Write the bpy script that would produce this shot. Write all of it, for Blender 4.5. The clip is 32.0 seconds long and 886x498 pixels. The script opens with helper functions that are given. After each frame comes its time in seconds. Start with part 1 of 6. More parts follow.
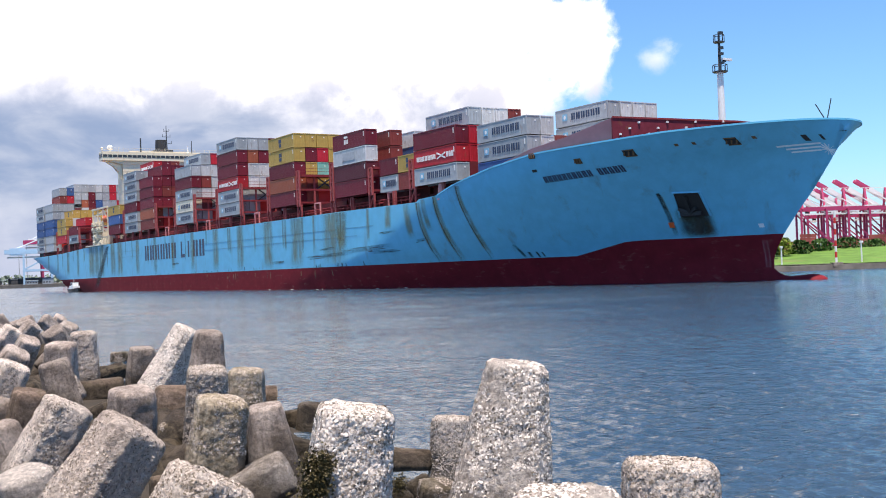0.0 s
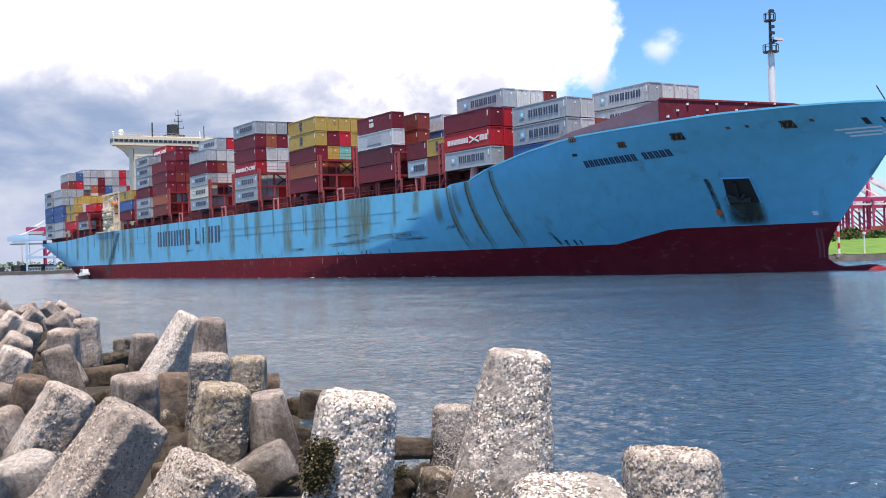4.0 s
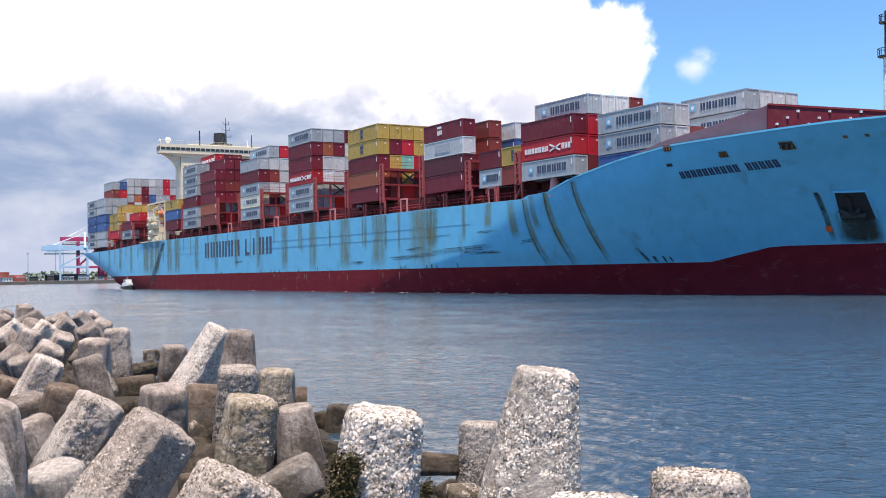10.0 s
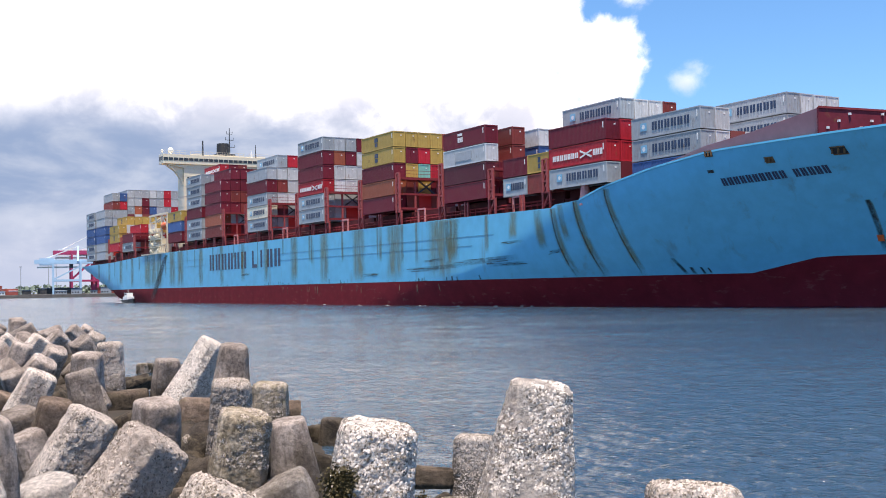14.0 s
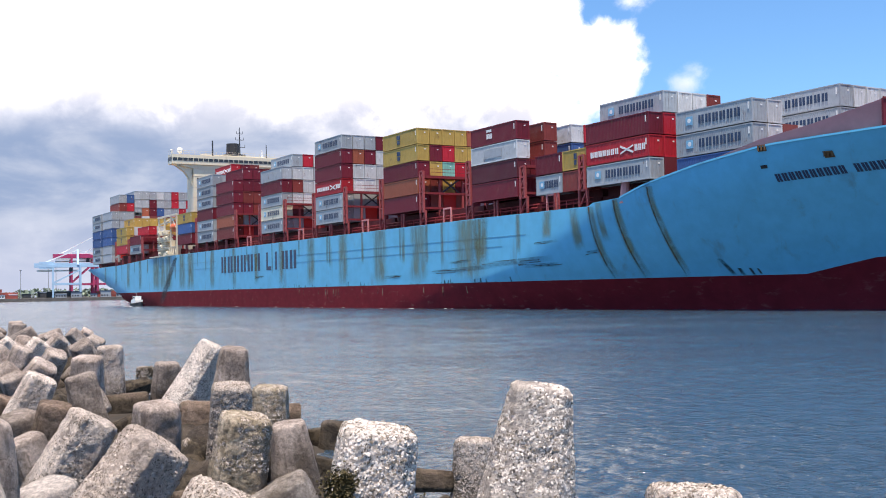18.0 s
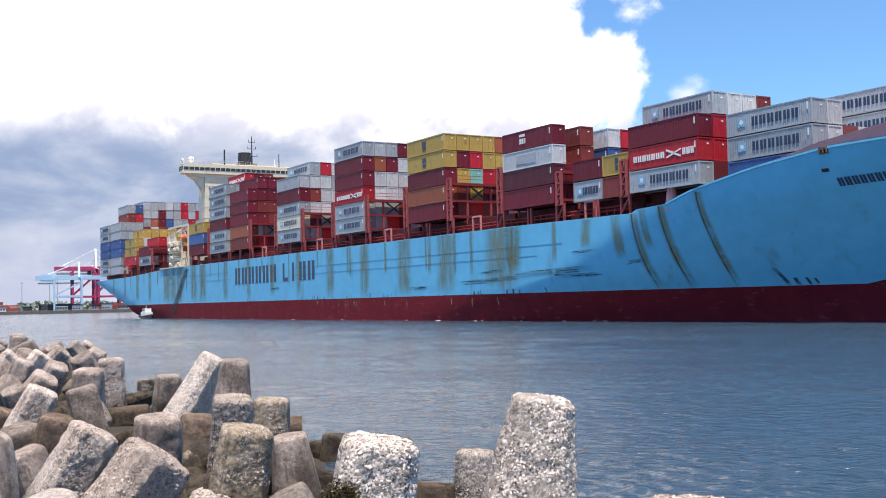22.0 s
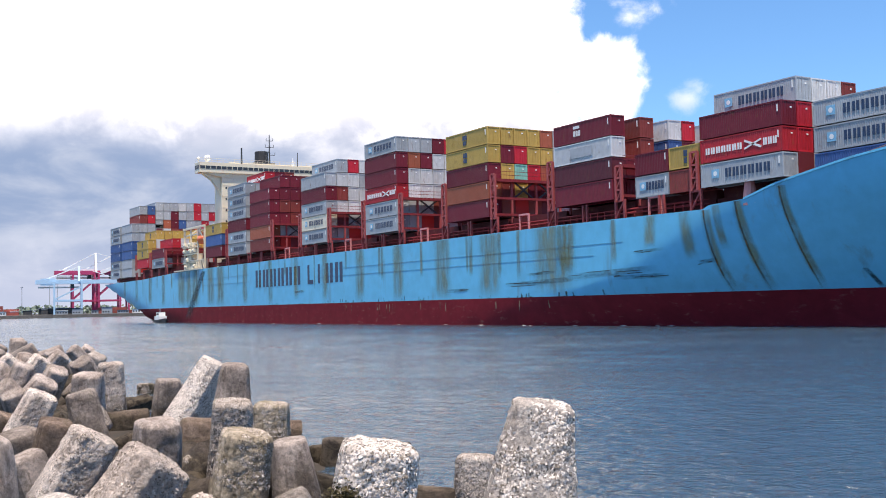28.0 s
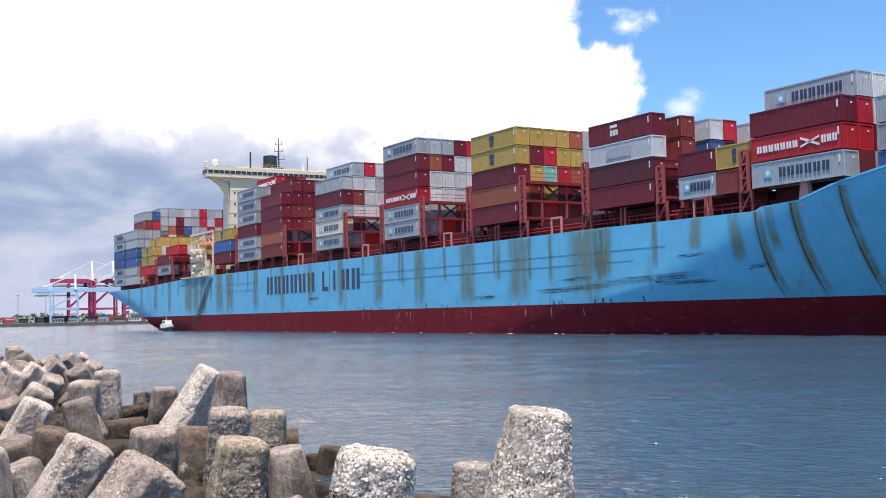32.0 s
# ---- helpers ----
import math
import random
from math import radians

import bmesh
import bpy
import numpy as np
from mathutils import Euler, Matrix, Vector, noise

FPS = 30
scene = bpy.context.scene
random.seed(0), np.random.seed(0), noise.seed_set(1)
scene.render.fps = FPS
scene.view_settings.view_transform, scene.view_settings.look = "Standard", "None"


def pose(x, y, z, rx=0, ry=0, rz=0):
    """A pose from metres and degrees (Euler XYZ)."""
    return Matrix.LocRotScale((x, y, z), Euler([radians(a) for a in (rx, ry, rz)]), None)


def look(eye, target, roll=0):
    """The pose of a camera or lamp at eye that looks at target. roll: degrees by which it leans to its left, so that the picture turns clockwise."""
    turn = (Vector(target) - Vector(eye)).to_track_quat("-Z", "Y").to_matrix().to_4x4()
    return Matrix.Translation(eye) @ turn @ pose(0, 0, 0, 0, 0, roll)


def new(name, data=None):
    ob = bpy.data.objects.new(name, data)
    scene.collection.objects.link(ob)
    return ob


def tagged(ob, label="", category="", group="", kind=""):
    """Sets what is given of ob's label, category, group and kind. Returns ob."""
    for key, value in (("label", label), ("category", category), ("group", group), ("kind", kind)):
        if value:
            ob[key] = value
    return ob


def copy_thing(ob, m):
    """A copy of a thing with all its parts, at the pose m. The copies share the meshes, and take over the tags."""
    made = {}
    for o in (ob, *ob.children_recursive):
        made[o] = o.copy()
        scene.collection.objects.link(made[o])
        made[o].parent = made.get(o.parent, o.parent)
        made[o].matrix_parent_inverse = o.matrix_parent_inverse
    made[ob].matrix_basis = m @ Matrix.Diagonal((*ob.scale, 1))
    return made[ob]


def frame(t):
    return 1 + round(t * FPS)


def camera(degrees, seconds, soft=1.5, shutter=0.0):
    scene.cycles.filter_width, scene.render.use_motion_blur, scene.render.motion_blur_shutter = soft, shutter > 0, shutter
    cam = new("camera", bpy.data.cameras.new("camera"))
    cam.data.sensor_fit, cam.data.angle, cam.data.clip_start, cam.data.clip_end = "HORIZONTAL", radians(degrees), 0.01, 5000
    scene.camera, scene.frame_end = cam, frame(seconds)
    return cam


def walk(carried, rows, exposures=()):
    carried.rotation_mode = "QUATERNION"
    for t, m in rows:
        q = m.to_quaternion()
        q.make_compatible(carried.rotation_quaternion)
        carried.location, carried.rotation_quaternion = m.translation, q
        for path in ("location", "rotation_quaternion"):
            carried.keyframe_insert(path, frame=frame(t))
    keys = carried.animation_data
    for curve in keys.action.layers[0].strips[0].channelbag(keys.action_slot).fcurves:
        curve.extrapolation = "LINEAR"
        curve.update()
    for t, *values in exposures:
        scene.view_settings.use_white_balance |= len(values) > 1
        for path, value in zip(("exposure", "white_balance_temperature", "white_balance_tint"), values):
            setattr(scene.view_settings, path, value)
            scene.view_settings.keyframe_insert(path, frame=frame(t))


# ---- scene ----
EYE = (0.0, 0.0, 3.23)


def aim(yaw, pitch, roll):
    """The camera's pose at its one standpoint, from degrees."""
    return pose(*EYE, 90 + pitch, 0, yaw) @ pose(0, 0, 0, 0, 0, roll)


HEADING = -58.88


def berth(x, y):
    """The ship's pose: its origin on the waterline, its bow along local +x, its starboard side at local y = 0."""
    return pose(x, y, 0, 0, 0, HEADING)


cam = camera(44.74, 32.0, soft=1.0)
walk(cam, [
    (0, aim(-1.377, 0.979, -2.209)),
    (0.5, aim(-1.402, 0.908, -2.219)),
    (1, aim(-1.432, 0.844, -2.263)),
    (1.5, aim(-1.415, 0.751, -2.200)),
    (2, aim(-1.472, 0.664, -2.104)),
    (2.5, aim(-1.469, 0.604, -2.080)),
    (3, aim(-1.461, 0.547, -2.177)),
    (3.5, aim(-1.429, 0.467, -2.099)),
    (5.5, aim(-0.140, 0.312, -1.322)),
    (6, aim(0.265, 0.440, -1.429)),
    (6.5, aim(0.547, 0.664, -1.159)),
    (7, aim(0.688, 0.670, -1.123)),
    (7.5, aim(0.757, 0.690, -1.040)),
    (8, aim(0.761, 0.709, -0.860)),
    (8.5, aim(0.667, 0.897, -0.809)),
    (9, aim(0.469, 1.089, -0.899)),
    (9.5, aim(0.398, 1.182, -1.012)),
    (10, aim(0.333, 1.291, -0.962)),
    (10.5, aim(0.199, 1.456, -0.888)),
    (11, aim(0.130, 1.633, -0.926)),
    (11.5, aim(0.090, 1.783, -0.971)),
    (12, aim(0.046, 1.873, -0.967)),
    (12.5, aim(-0.001, 1.923, -0.999)),
    (13, aim(-0.009, 1.924, -1.075)),
    (13.5, aim(-0.012, 1.926, -1.102)),
    (14, aim(-0.009, 1.970, -1.075)),
    (14.5, aim(-0.041, 2.016, -1.042)),
    (16.5, aim(-0.057, 2.140, -1.129)),
    (17, aim(-0.019, 2.150, -1.162)),
    (17.5, aim(-0.054, 2.137, -1.187)),
    (18, aim(-0.020, 2.122, -1.172)),
    (18.5, aim(-0.024, 2.122, -1.210)),
    (19, aim(-0.046, 2.126, -1.247)),
    (19.5, aim(-0.034, 2.305, -1.196)),
    (20, aim(-0.095, 2.442, -1.225)),
    (20.5, aim(-0.061, 2.534, -1.159)),
    (21, aim(-0.024, 2.558, -1.140)),
    (21.5, aim(-0.009, 2.609, -1.195)),
    (22, aim(0.029, 2.759, -1.267)),
    (22.5, aim(0.013, 2.911, -1.365)),
    (23, aim(0.016, 3.033, -1.332)),
    (23.5, aim(-0.001, 3.167, -1.238)),
    (24, aim(0.012, 3.213, -1.361)),
    (24.5, aim(0.045, 3.239, -1.302)),
    (25, aim(0.020, 3.209, -1.277)),
    (25.5, aim(0.027, 3.093, -1.275)),
    (27.5, aim(0.023, 2.983, -1.277)),
    (28, aim(0.027, 2.984, -1.250)),
    (28.5, aim(0.010, 2.988, -1.270)),
    (29, aim(0.019, 3.026, -1.225)),
    (29.5, aim(-0.024, 3.029, -1.245)),
    (30, aim(-0.017, 3.028, -1.250)),
    (30.5, aim(0.005, 3.029, -1.270)),
    (31, aim(0.013, 3.164, -1.233)),
    (31.5, aim(-0.101, 3.320, -1.262)),
    (32, aim(-0.156, 3.408, -1.266)),
], exposures=[(0, 0.07, 6950, 15.0), (32, 0.07, 6950, 15.0)])
BERTHS = [
    (0, berth(-44.48, 244.27)),
    (4, berth(-40.28, 237.95)),
    (8, berth(-36.04, 231.57)),
    (12, berth(-31.76, 225.12)),
    (16, berth(-27.45, 218.62)),
    (20, berth(-23.11, 212.05)),
    (24, berth(-18.73, 205.42)),
    (28, berth(-14.31, 198.74)),
    (32, berth(-9.86, 191.98)),
]

# ---- world, sun and exposure ----
SUN_DIR = Vector((0.0, -0.26, 0.966)).normalized()
world = bpy.data.worlds.new("sky")
scene.world = world
world.use_nodes = True


class Nodes:
    """Short ways to wire a node tree."""

    def __init__(self, tree):
        self.t = tree
        tree.nodes.clear()

    def add(self, kind, **values):
        n = self.t.nodes.new(kind)
        for k, v in values.items():
            if k.startswith("i_"):
                n.inputs[k[2:].replace("_", " ")].default_value = v
            elif k == "op":
                n.operation = v
            elif k == "blend":
                n.blend_type = v
            elif k == "data":
                n.data_type = v
        return n

    def link(self, a, b):
        self.t.links.new(a, b)

    def math(self, op, a, b=None, c=None, clamp=False):
        n = self.t.nodes.new("ShaderNodeMath")
        n.operation, n.use_clamp = op, clamp
        for i, v in enumerate((a, b, c)):
            if v is None:
                continue
            if isinstance(v, (int, float)):
                n.inputs[i].default_value = v
            else:
                self.link(v, n.inputs[i])
        return n.outputs[0]

    def mix(self, fac, a, b, blend="MIX"):
        n = self.t.nodes.new("ShaderNodeMix")
        n.data_type, n.blend_type = "RGBA", blend
        for key, v in (("Factor_Float", fac), ("A_Color", a), ("B_Color", b)):
            sock = next(s for s in n.inputs if s.identifier == key)
            if isinstance(v, (int, float)):
                sock.default_value = v
            elif isinstance(v, tuple):
                sock.default_value = (*v[:3], 1)
            else:
                self.link(v, sock)
        return next(s for s in n.outputs if s.identifier == "Result_Color")

    def noise(self, vec, scale, detail=4.0, rough=0.55, dist=0.0):
        n = self.t.nodes.new("ShaderNodeTexNoise")
        n.inputs["Scale"].default_value, n.inputs["Detail"].default_value = scale, detail
        n.inputs["Roughness"].default_value, n.inputs["Distortion"].default_value = rough, dist
        if vec is not None:
            self.link(vec, n.inputs["Vector"])
        return n.outputs[0]

    def ramp(self, fac, lo, hi, a=0.0, b=1.0):
        n = self.t.nodes.new("ShaderNodeMapRange")
        n.interpolation_type = "SMOOTHSTEP"
        self.link(fac, n.inputs[0])
        for i, v in enumerate((lo, hi, a, b)):
            n.inputs[i + 1].default_value = v
        return n.outputs[0]

    def scaled(self, vec, x, y, z):
        n = self.t.nodes.new("ShaderNodeMapping")
        self.link(vec, n.inputs[0])
        n.inputs["Scale"].default_value = (x, y, z)
        return n.outputs[0]


def build_sky():
    n = Nodes(world.node_tree)
    sky = n.add("ShaderNodeTexSky")
    sky.sky_type, sky.sun_disc = "NISHITA", False
    sky.sun_elevation, sky.sun_rotation = math.asin(SUN_DIR.z), math.atan2(SUN_DIR.x, SUN_DIR.y)
    sky.air_density, sky.dust_density, sky.ozone_density = 1.0, 0.3, 2.5
    way = n.add("ShaderNodeTexCoord").outputs["Generated"]
    sep = n.add("ShaderNodeSeparateXYZ")
    n.link(way, sep.inputs[0])
    x, y, z = sep.outputs
    side = n.math("ARCTAN2", x, y)
    high = n.math("ARCSINE", z)
    flat = n.add("ShaderNodeCombineXYZ")
    n.link(side, flat.inputs[0])
    n.link(high, flat.inputs[1])
    v = flat.outputs[0]
    big = n.noise(v, 6.5, 5, 0.55, 0.2)
    fine = n.noise(v, 21.0, 9, 0.6, 0.25)
    wob = n.math("MULTIPLY_ADD", n.math("SUBTRACT", fine, 0.5), 0.085, n.math("MULTIPLY", n.math("SUBTRACT", big, 0.5), 0.05))

    def lobe(a, e, r, flatten=1.0):
        dx = n.math("SUBTRACT", side, a)
        dy = n.math("MULTIPLY", n.math("SUBTRACT", high, e), flatten)
        d = n.math("SQRT", n.math("ADD", n.math("MULTIPLY", dx, dx), n.math("MULTIPLY", dy, dy)))
        return n.math("SUBTRACT", r, d)

    # a bank of cumulus with rounded heads, and small puffs beside it
    bank = n.math("SUBTRACT", 0.085, side)
    puff = None
    for a, e, r, f in ((0.07, 0.25, 0.075, 1.0), (0.145, 0.198, 0.052, 1.0), (0.165, 0.214, 0.034, 1.0), (0.10, 0.165, 0.05, 1.2)):
        bank = n.math("MAXIMUM", bank, lobe(a, e, r, f))
    for a, e, r, f in ((0.228, 0.181, 0.020, 1.9), (0.240, 0.187, 0.012, 1.2), (0.176, 0.256, 0.026, 1.9), (0.162, 0.268, 0.016, 1.6)):
        one = lobe(a, e, r, f)
        puff = one if puff is None else n.math("MAXIMUM", puff, one)
    # it stands over the horizon only, and does not reach overhead
    bank = n.math("MINIMUM", bank, n.math("MULTIPLY_ADD", high, -0.6, 0.58))
    bank = n.math("MINIMUM", bank, n.math("ADD", side, 1.0))
    mass = n.ramp(n.math("ADD", bank, wob), -0.006, 0.020)
    wisp = n.ramp(n.math("MULTIPLY_ADD", wob, 1.5, puff), -0.010, 0.040, 0.0, 0.7)
    mass = n.math("MAXIMUM", mass, wisp)
    # broken cloud over the rest of the sky
    rest = n.math("MULTIPLY", n.ramp(n.math("MULTIPLY_ADD", fine, 0.3, n.math("MULTIPLY", big, 0.75)), 0.63, 0.77), n.ramp(n.math("ABSOLUTE", side), 0.42, 0.65))
    cover = n.math("MAXIMUM", mass, rest)
    # grey bellies low down towards -x
    belly_noise = n.noise(n.scaled(v, 1.0, 2.0, 1.0), 4.4, 7, 0.55, 0.3)
    span = n.math("MULTIPLY", n.ramp(high, 0.20, 0.135), n.ramp(high, 0.015, 0.10, 0.7, 1.0))
    belly = n.math("MULTIPLY", n.ramp(n.math("MULTIPLY_ADD", side, -1.0, belly_noise), 0.36, 0.74), span)
    soft = n.math("MULTIPLY", n.ramp(n.math("MULTIPLY_ADD", fine, 0.5, n.math("MULTIPLY", big, 0.5)), 0.38, 0.58, 0.0, 1.0), n.ramp(high, 0.24, 0.15))
    shade = n.mix(soft, (18.0, 17.9, 18.1), (8.0, 8.5, 10.0))
    depth = n.ramp(n.noise(n.scaled(v, 1.0, 2.4, 1.0), 9.0, 6, 0.55, 0.4), 0.40, 0.64)
    shade = n.mix(belly, shade, n.mix(depth, (3.0, 4.2, 6.5), (5.2, 6.2, 8.0)))
    blue = n.mix(1.0, sky.outputs[0], (0.95, 1.48, 1.92), "MULTIPLY")
    col = n.mix(cover, blue, shade)
    haze = n.ramp(high, 0.085, 0.0)
    col = n.mix(n.math("MULTIPLY", haze, 0.6), col, (5.7, 6.5, 8.4))
    back = n.add("ShaderNodeBackground", i_Strength=0.10)
    n.link(col, back.inputs[0])
    out = n.add("ShaderNodeOutputWorld")
    n.link(back.outputs[0], out.inputs[0])


build_sky()
sun = new("sun", bpy.data.lights.new("sun", "SUN"))
sun.data.energy, sun.data.angle, sun.data.color = 7.2, radians(0.53), (1.0, 0.94, 0.84)
sun.matrix_world = look(SUN_DIR * 100, (0, 0, 0))


# ---- materials ----
def material(name, base, rough=0.6, metal=0.0, grain=0.08, grain_scale=3.0, stain=None, stain_amount=0.0, stain_scale=0.6,
             stain_stretch=(1, 1, 1), bump=0.0, bump_scale=20.0, vary=0.0, spec=0.5):
    """A worn painted, concrete or steel surface: base colour, fine grain, stains of a second colour and fine relief."""
    m = bpy.data.materials.new(name)
    m.use_nodes = True
    n = Nodes(m.node_tree)
    co = n.add("ShaderNodeTexCoord").outputs["Object"]
    info = n.add("ShaderNodeObjectInfo").outputs["Random"]
    shift = n.add("ShaderNodeVectorMath", op="ADD")
    n.link(co, shift.inputs[0])
    far = n.add("ShaderNodeCombineXYZ")
    n.link(n.math("MULTIPLY", info, 57.0), far.inputs[0])
    n.link(n.math("MULTIPLY", info, 31.0), far.inputs[1])
    n.link(far.outputs[0], shift.inputs[1])
    vec = shift.outputs[0]
    g = n.noise(vec, grain_scale, 6, 0.6)
    tone = n.ramp(g, 0.25, 0.75, 1 - grain, 1 + grain)
    if vary:
        tone = n.math("MULTIPLY", tone, n.math("MULTIPLY_ADD", info, 2 * vary, 1 - vary))
    col = n.mix(1.0, tuple(base), tone, "MULTIPLY")
    if stain:
        s = n.noise(n.scaled(vec, *stain_stretch), stain_scale, 8, 0.65, 0.4)
        col = n.mix(n.ramp(s, 0.62 - 0.3 * stain_amount, 0.80 - 0.25 * stain_amount, 0, 0.85), col, stain)
    b = n.add("ShaderNodeBsdfPrincipled")
    b.inputs["Roughness"].default_value, b.inputs["Metallic"].default_value = rough, metal
    b.inputs["Specular IOR Level"].default_value = spec
    n.link(col, b.inputs["Base Color"])
    if bump:
        bp = n.add("ShaderNodeBump")
        bp.inputs["Strength"].default_value, bp.inputs["Distance"].default_value = 1.0, bump
        n.link(n.noise(vec, bump_scale, 6, 0.65), bp.inputs["Height"])
        n.link(bp.outputs[0], b.inputs["Normal"])
    out = n.add("ShaderNodeOutputMaterial")
    n.link(b.outputs[0], out.inputs[0])
    return m


def concrete(name, low, high, moss=0.2, pits=0.5):
    """Old sea concrete: worn cast faces between two tones, with runs, pits, olive growth and weed near the water."""
    m = bpy.data.materials.new(name)
    m.use_nodes = True
    n = Nodes(m.node_tree)
    pos = n.add("ShaderNodeNewGeometry").outputs["Position"]
    own = n.add("ShaderNodeTexCoord").outputs["Object"]
    info = n.add("ShaderNodeObjectInfo").outputs["Random"]
    sep = n.add("ShaderNodeSeparateXYZ")
    n.link(pos, sep.inputs[0])
    broad = n.noise(pos, 1.3, 5, 0.6, 0.4)
    patch = n.noise(pos, 3.7, 6, 0.68, 0.6)
    grains = n.noise(pos, 46.0, 4, 0.7, 0.1)
    fine = n.noise(pos, 17.0, 6, 0.7, 0.3)
    base = n.mix(n.ramp(broad, 0.34, 0.66), low, high)
    base = n.mix(1.0, base, n.math("MULTIPLY_ADD", info, 0.7, 0.65), "MULTIPLY")
    base = n.mix(1.0, base, n.ramp(fine, 0.28, 0.72, 0.62, 1.34), "MULTIPLY")
    # runs down the sides and dark blotches
    runs = n.noise(n.scaled(own, 9.0, 9.0, 0.8), 1.0, 4, 0.6, 0.3)
    base = n.mix(n.ramp(runs, 0.52, 0.70, 0, 0.55), base, tuple(0.45 * c for c in low))
    base = n.mix(n.ramp(patch, 0.54, 0.68, 0, pits), base, (0.055, 0.040, 0.032))
    base = n.mix(n.ramp(grains, 0.60, 0.72, 0, 0.5), base, (0.62, 0.55, 0.50))
    base = n.mix(n.ramp(grains, 0.40, 0.31, 0, 0.7), base, (0.045, 0.035, 0.028))
    # olive growth in patches
    growth = n.noise(pos, 2.1, 6, 0.65, 0.8)
    base = n.mix(n.ramp(growth, 0.60 - 0.22 * moss, 0.74 - 0.22 * moss, 0, 0.35 + 0.4 * moss), base, n.mix(fine, (0.035, 0.028, 0.010), (0.20, 0.165, 0.06)))
    # weed near the water; its near-black brown doubles as shade low in the heap
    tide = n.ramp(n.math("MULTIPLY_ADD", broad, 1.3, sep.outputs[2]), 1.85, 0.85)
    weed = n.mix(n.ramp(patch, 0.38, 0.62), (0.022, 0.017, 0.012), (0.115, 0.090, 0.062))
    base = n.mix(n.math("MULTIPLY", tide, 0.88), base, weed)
    b = n.add("ShaderNodeBsdfPrincipled")
    b.inputs["Roughness"].default_value, b.inputs["Specular IOR Level"].default_value = 0.88, 0.2
    n.link(base, b.inputs["Base Color"])
    b1, b2 = n.add("ShaderNodeBump"), n.add("ShaderNodeBump")
    b1.inputs["Distance"].default_value, b2.inputs["Distance"].default_value = 0.07, 0.03
    n.link(n.math("ADD", patch, fine), b1.inputs["Height"])
    n.link(grains, b2.inputs["Height"])
    n.link(b1.outputs[0], b2.inputs["Normal"])
    n.link(b2.outputs[0], b.inputs["Normal"])
    out = n.add("ShaderNodeOutputMaterial")
    n.link(b.outputs[0], out.inputs[0])
    return m


def shell_material(name, low, high, dark):
    """Oyster shells and barnacles, each of its own tone; a share of them dark, with growth and for crevice shade."""
    m = bpy.data.materials.new(name)
    m.use_nodes = True
    n = Nodes(m.node_tree)
    own = n.add("ShaderNodeNewGeometry").outputs["Random Per Island"]
    pos = n.add("ShaderNodeNewGeometry").outputs["Position"]
    tone = n.mix(own, low, high)
    other = n.math("FRACT", n.math("MULTIPLY", own, 17.31))
    where = n.math("MULTIPLY_ADD", n.noise(pos, 4.5, 4, 0.6), 0.9, n.math("MULTIPLY", other, 0.55))
    tone = n.mix(n.ramp(where, 0.86 - 0.3 * dark, 0.98 - 0.3 * dark, 0.0, 0.85), tone, (0.10, 0.078, 0.052))
    tone = n.mix(1.0, tone, n.ramp(n.noise(pos, 70.0, 3, 0.7), 0.3, 0.7, 0.72, 1.2), "MULTIPLY")
    b = n.add("ShaderNodeBsdfPrincipled")
    b.inputs["Roughness"].default_value, b.inputs["Specular IOR Level"].default_value = 0.8, 0.1
    n.link(tone, b.inputs["Base Color"])
    out = n.add("ShaderNodeOutputMaterial")
    n.link(b.outputs[0], out.inputs[0])
    return m


RUST = (0.16, 0.07, 0.03)
HULL_BLUE = material("hull_blue", (0.112, 0.48, 0.71), 0.45, spec=0.3, grain=0.07, grain_scale=0.5, stain=(0.11, 0.30, 0.42), stain_amount=0.25, stain_scale=0.35, stain_stretch=(1, 1, 0.25))
HULL_RED = material("hull_red", (0.18, 0.014, 0.022), 0.7, spec=0.1, grain=0.14, grain_scale=0.5, stain=(0.26, 0.09, 0.08), stain_amount=0.2, stain_scale=0.5, stain_stretch=(1, 1, 2.5))
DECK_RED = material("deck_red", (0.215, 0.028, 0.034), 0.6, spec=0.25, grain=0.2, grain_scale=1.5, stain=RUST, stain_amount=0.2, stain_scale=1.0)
MAROON = material("maroon_plate", (0.15, 0.018, 0.030), 0.6, spec=0.2, grain=0.15, grain_scale=1.0, stain=RUST, stain_amount=0.15, stain_scale=0.8)
# deck red darkened to hold the shade under the containers
HATCH_SHADED = material("hatch_red_shaded", (0.105, 0.020, 0.022), 0.65, spec=0.2, grain=0.25, grain_scale=0.8, stain=RUST, stain_amount=0.2, stain_scale=0.8)
FRAME_RED = material("frame_red", (0.36, 0.075, 0.075), 0.55, spec=0.3, grain=0.15, grain_scale=1.5, stain=RUST, stain_amount=0.2, stain_scale=1.2)
SALMON = material("salmon_red", (0.68, 0.26, 0.25), 0.55, grain=0.08, grain_scale=0.6)
CREAM = material("cream_paint", (0.74, 0.66, 0.50), 0.45, grain=0.06, stain=(0.45, 0.32, 0.2), stain_amount=0.12, stain_scale=0.7, stain_stretch=(1, 1, 0.3))
WHITE = material("white_paint", (0.78, 0.78, 0.76), 0.4, grain=0.05)
DARK = material("dark_steel", (0.035, 0.037, 0.042), 0.45, grain=0.2)
GLASS = material("dark_window", (0.03, 0.03, 0.035), 0.12, grain=0.05)
BLACK = material("black_paint", (0.02, 0.02, 0.022), 0.6, grain=0.2)
INK = material("dark_blue_paint", (0.02, 0.045, 0.10), 0.5, grain=0.15)
LOGO_BLUE = material("logo_blue", (0.20, 0.45, 0.62), 0.5)
STRIPE = material("pale_paint", (0.72, 0.80, 0.85), 0.5)
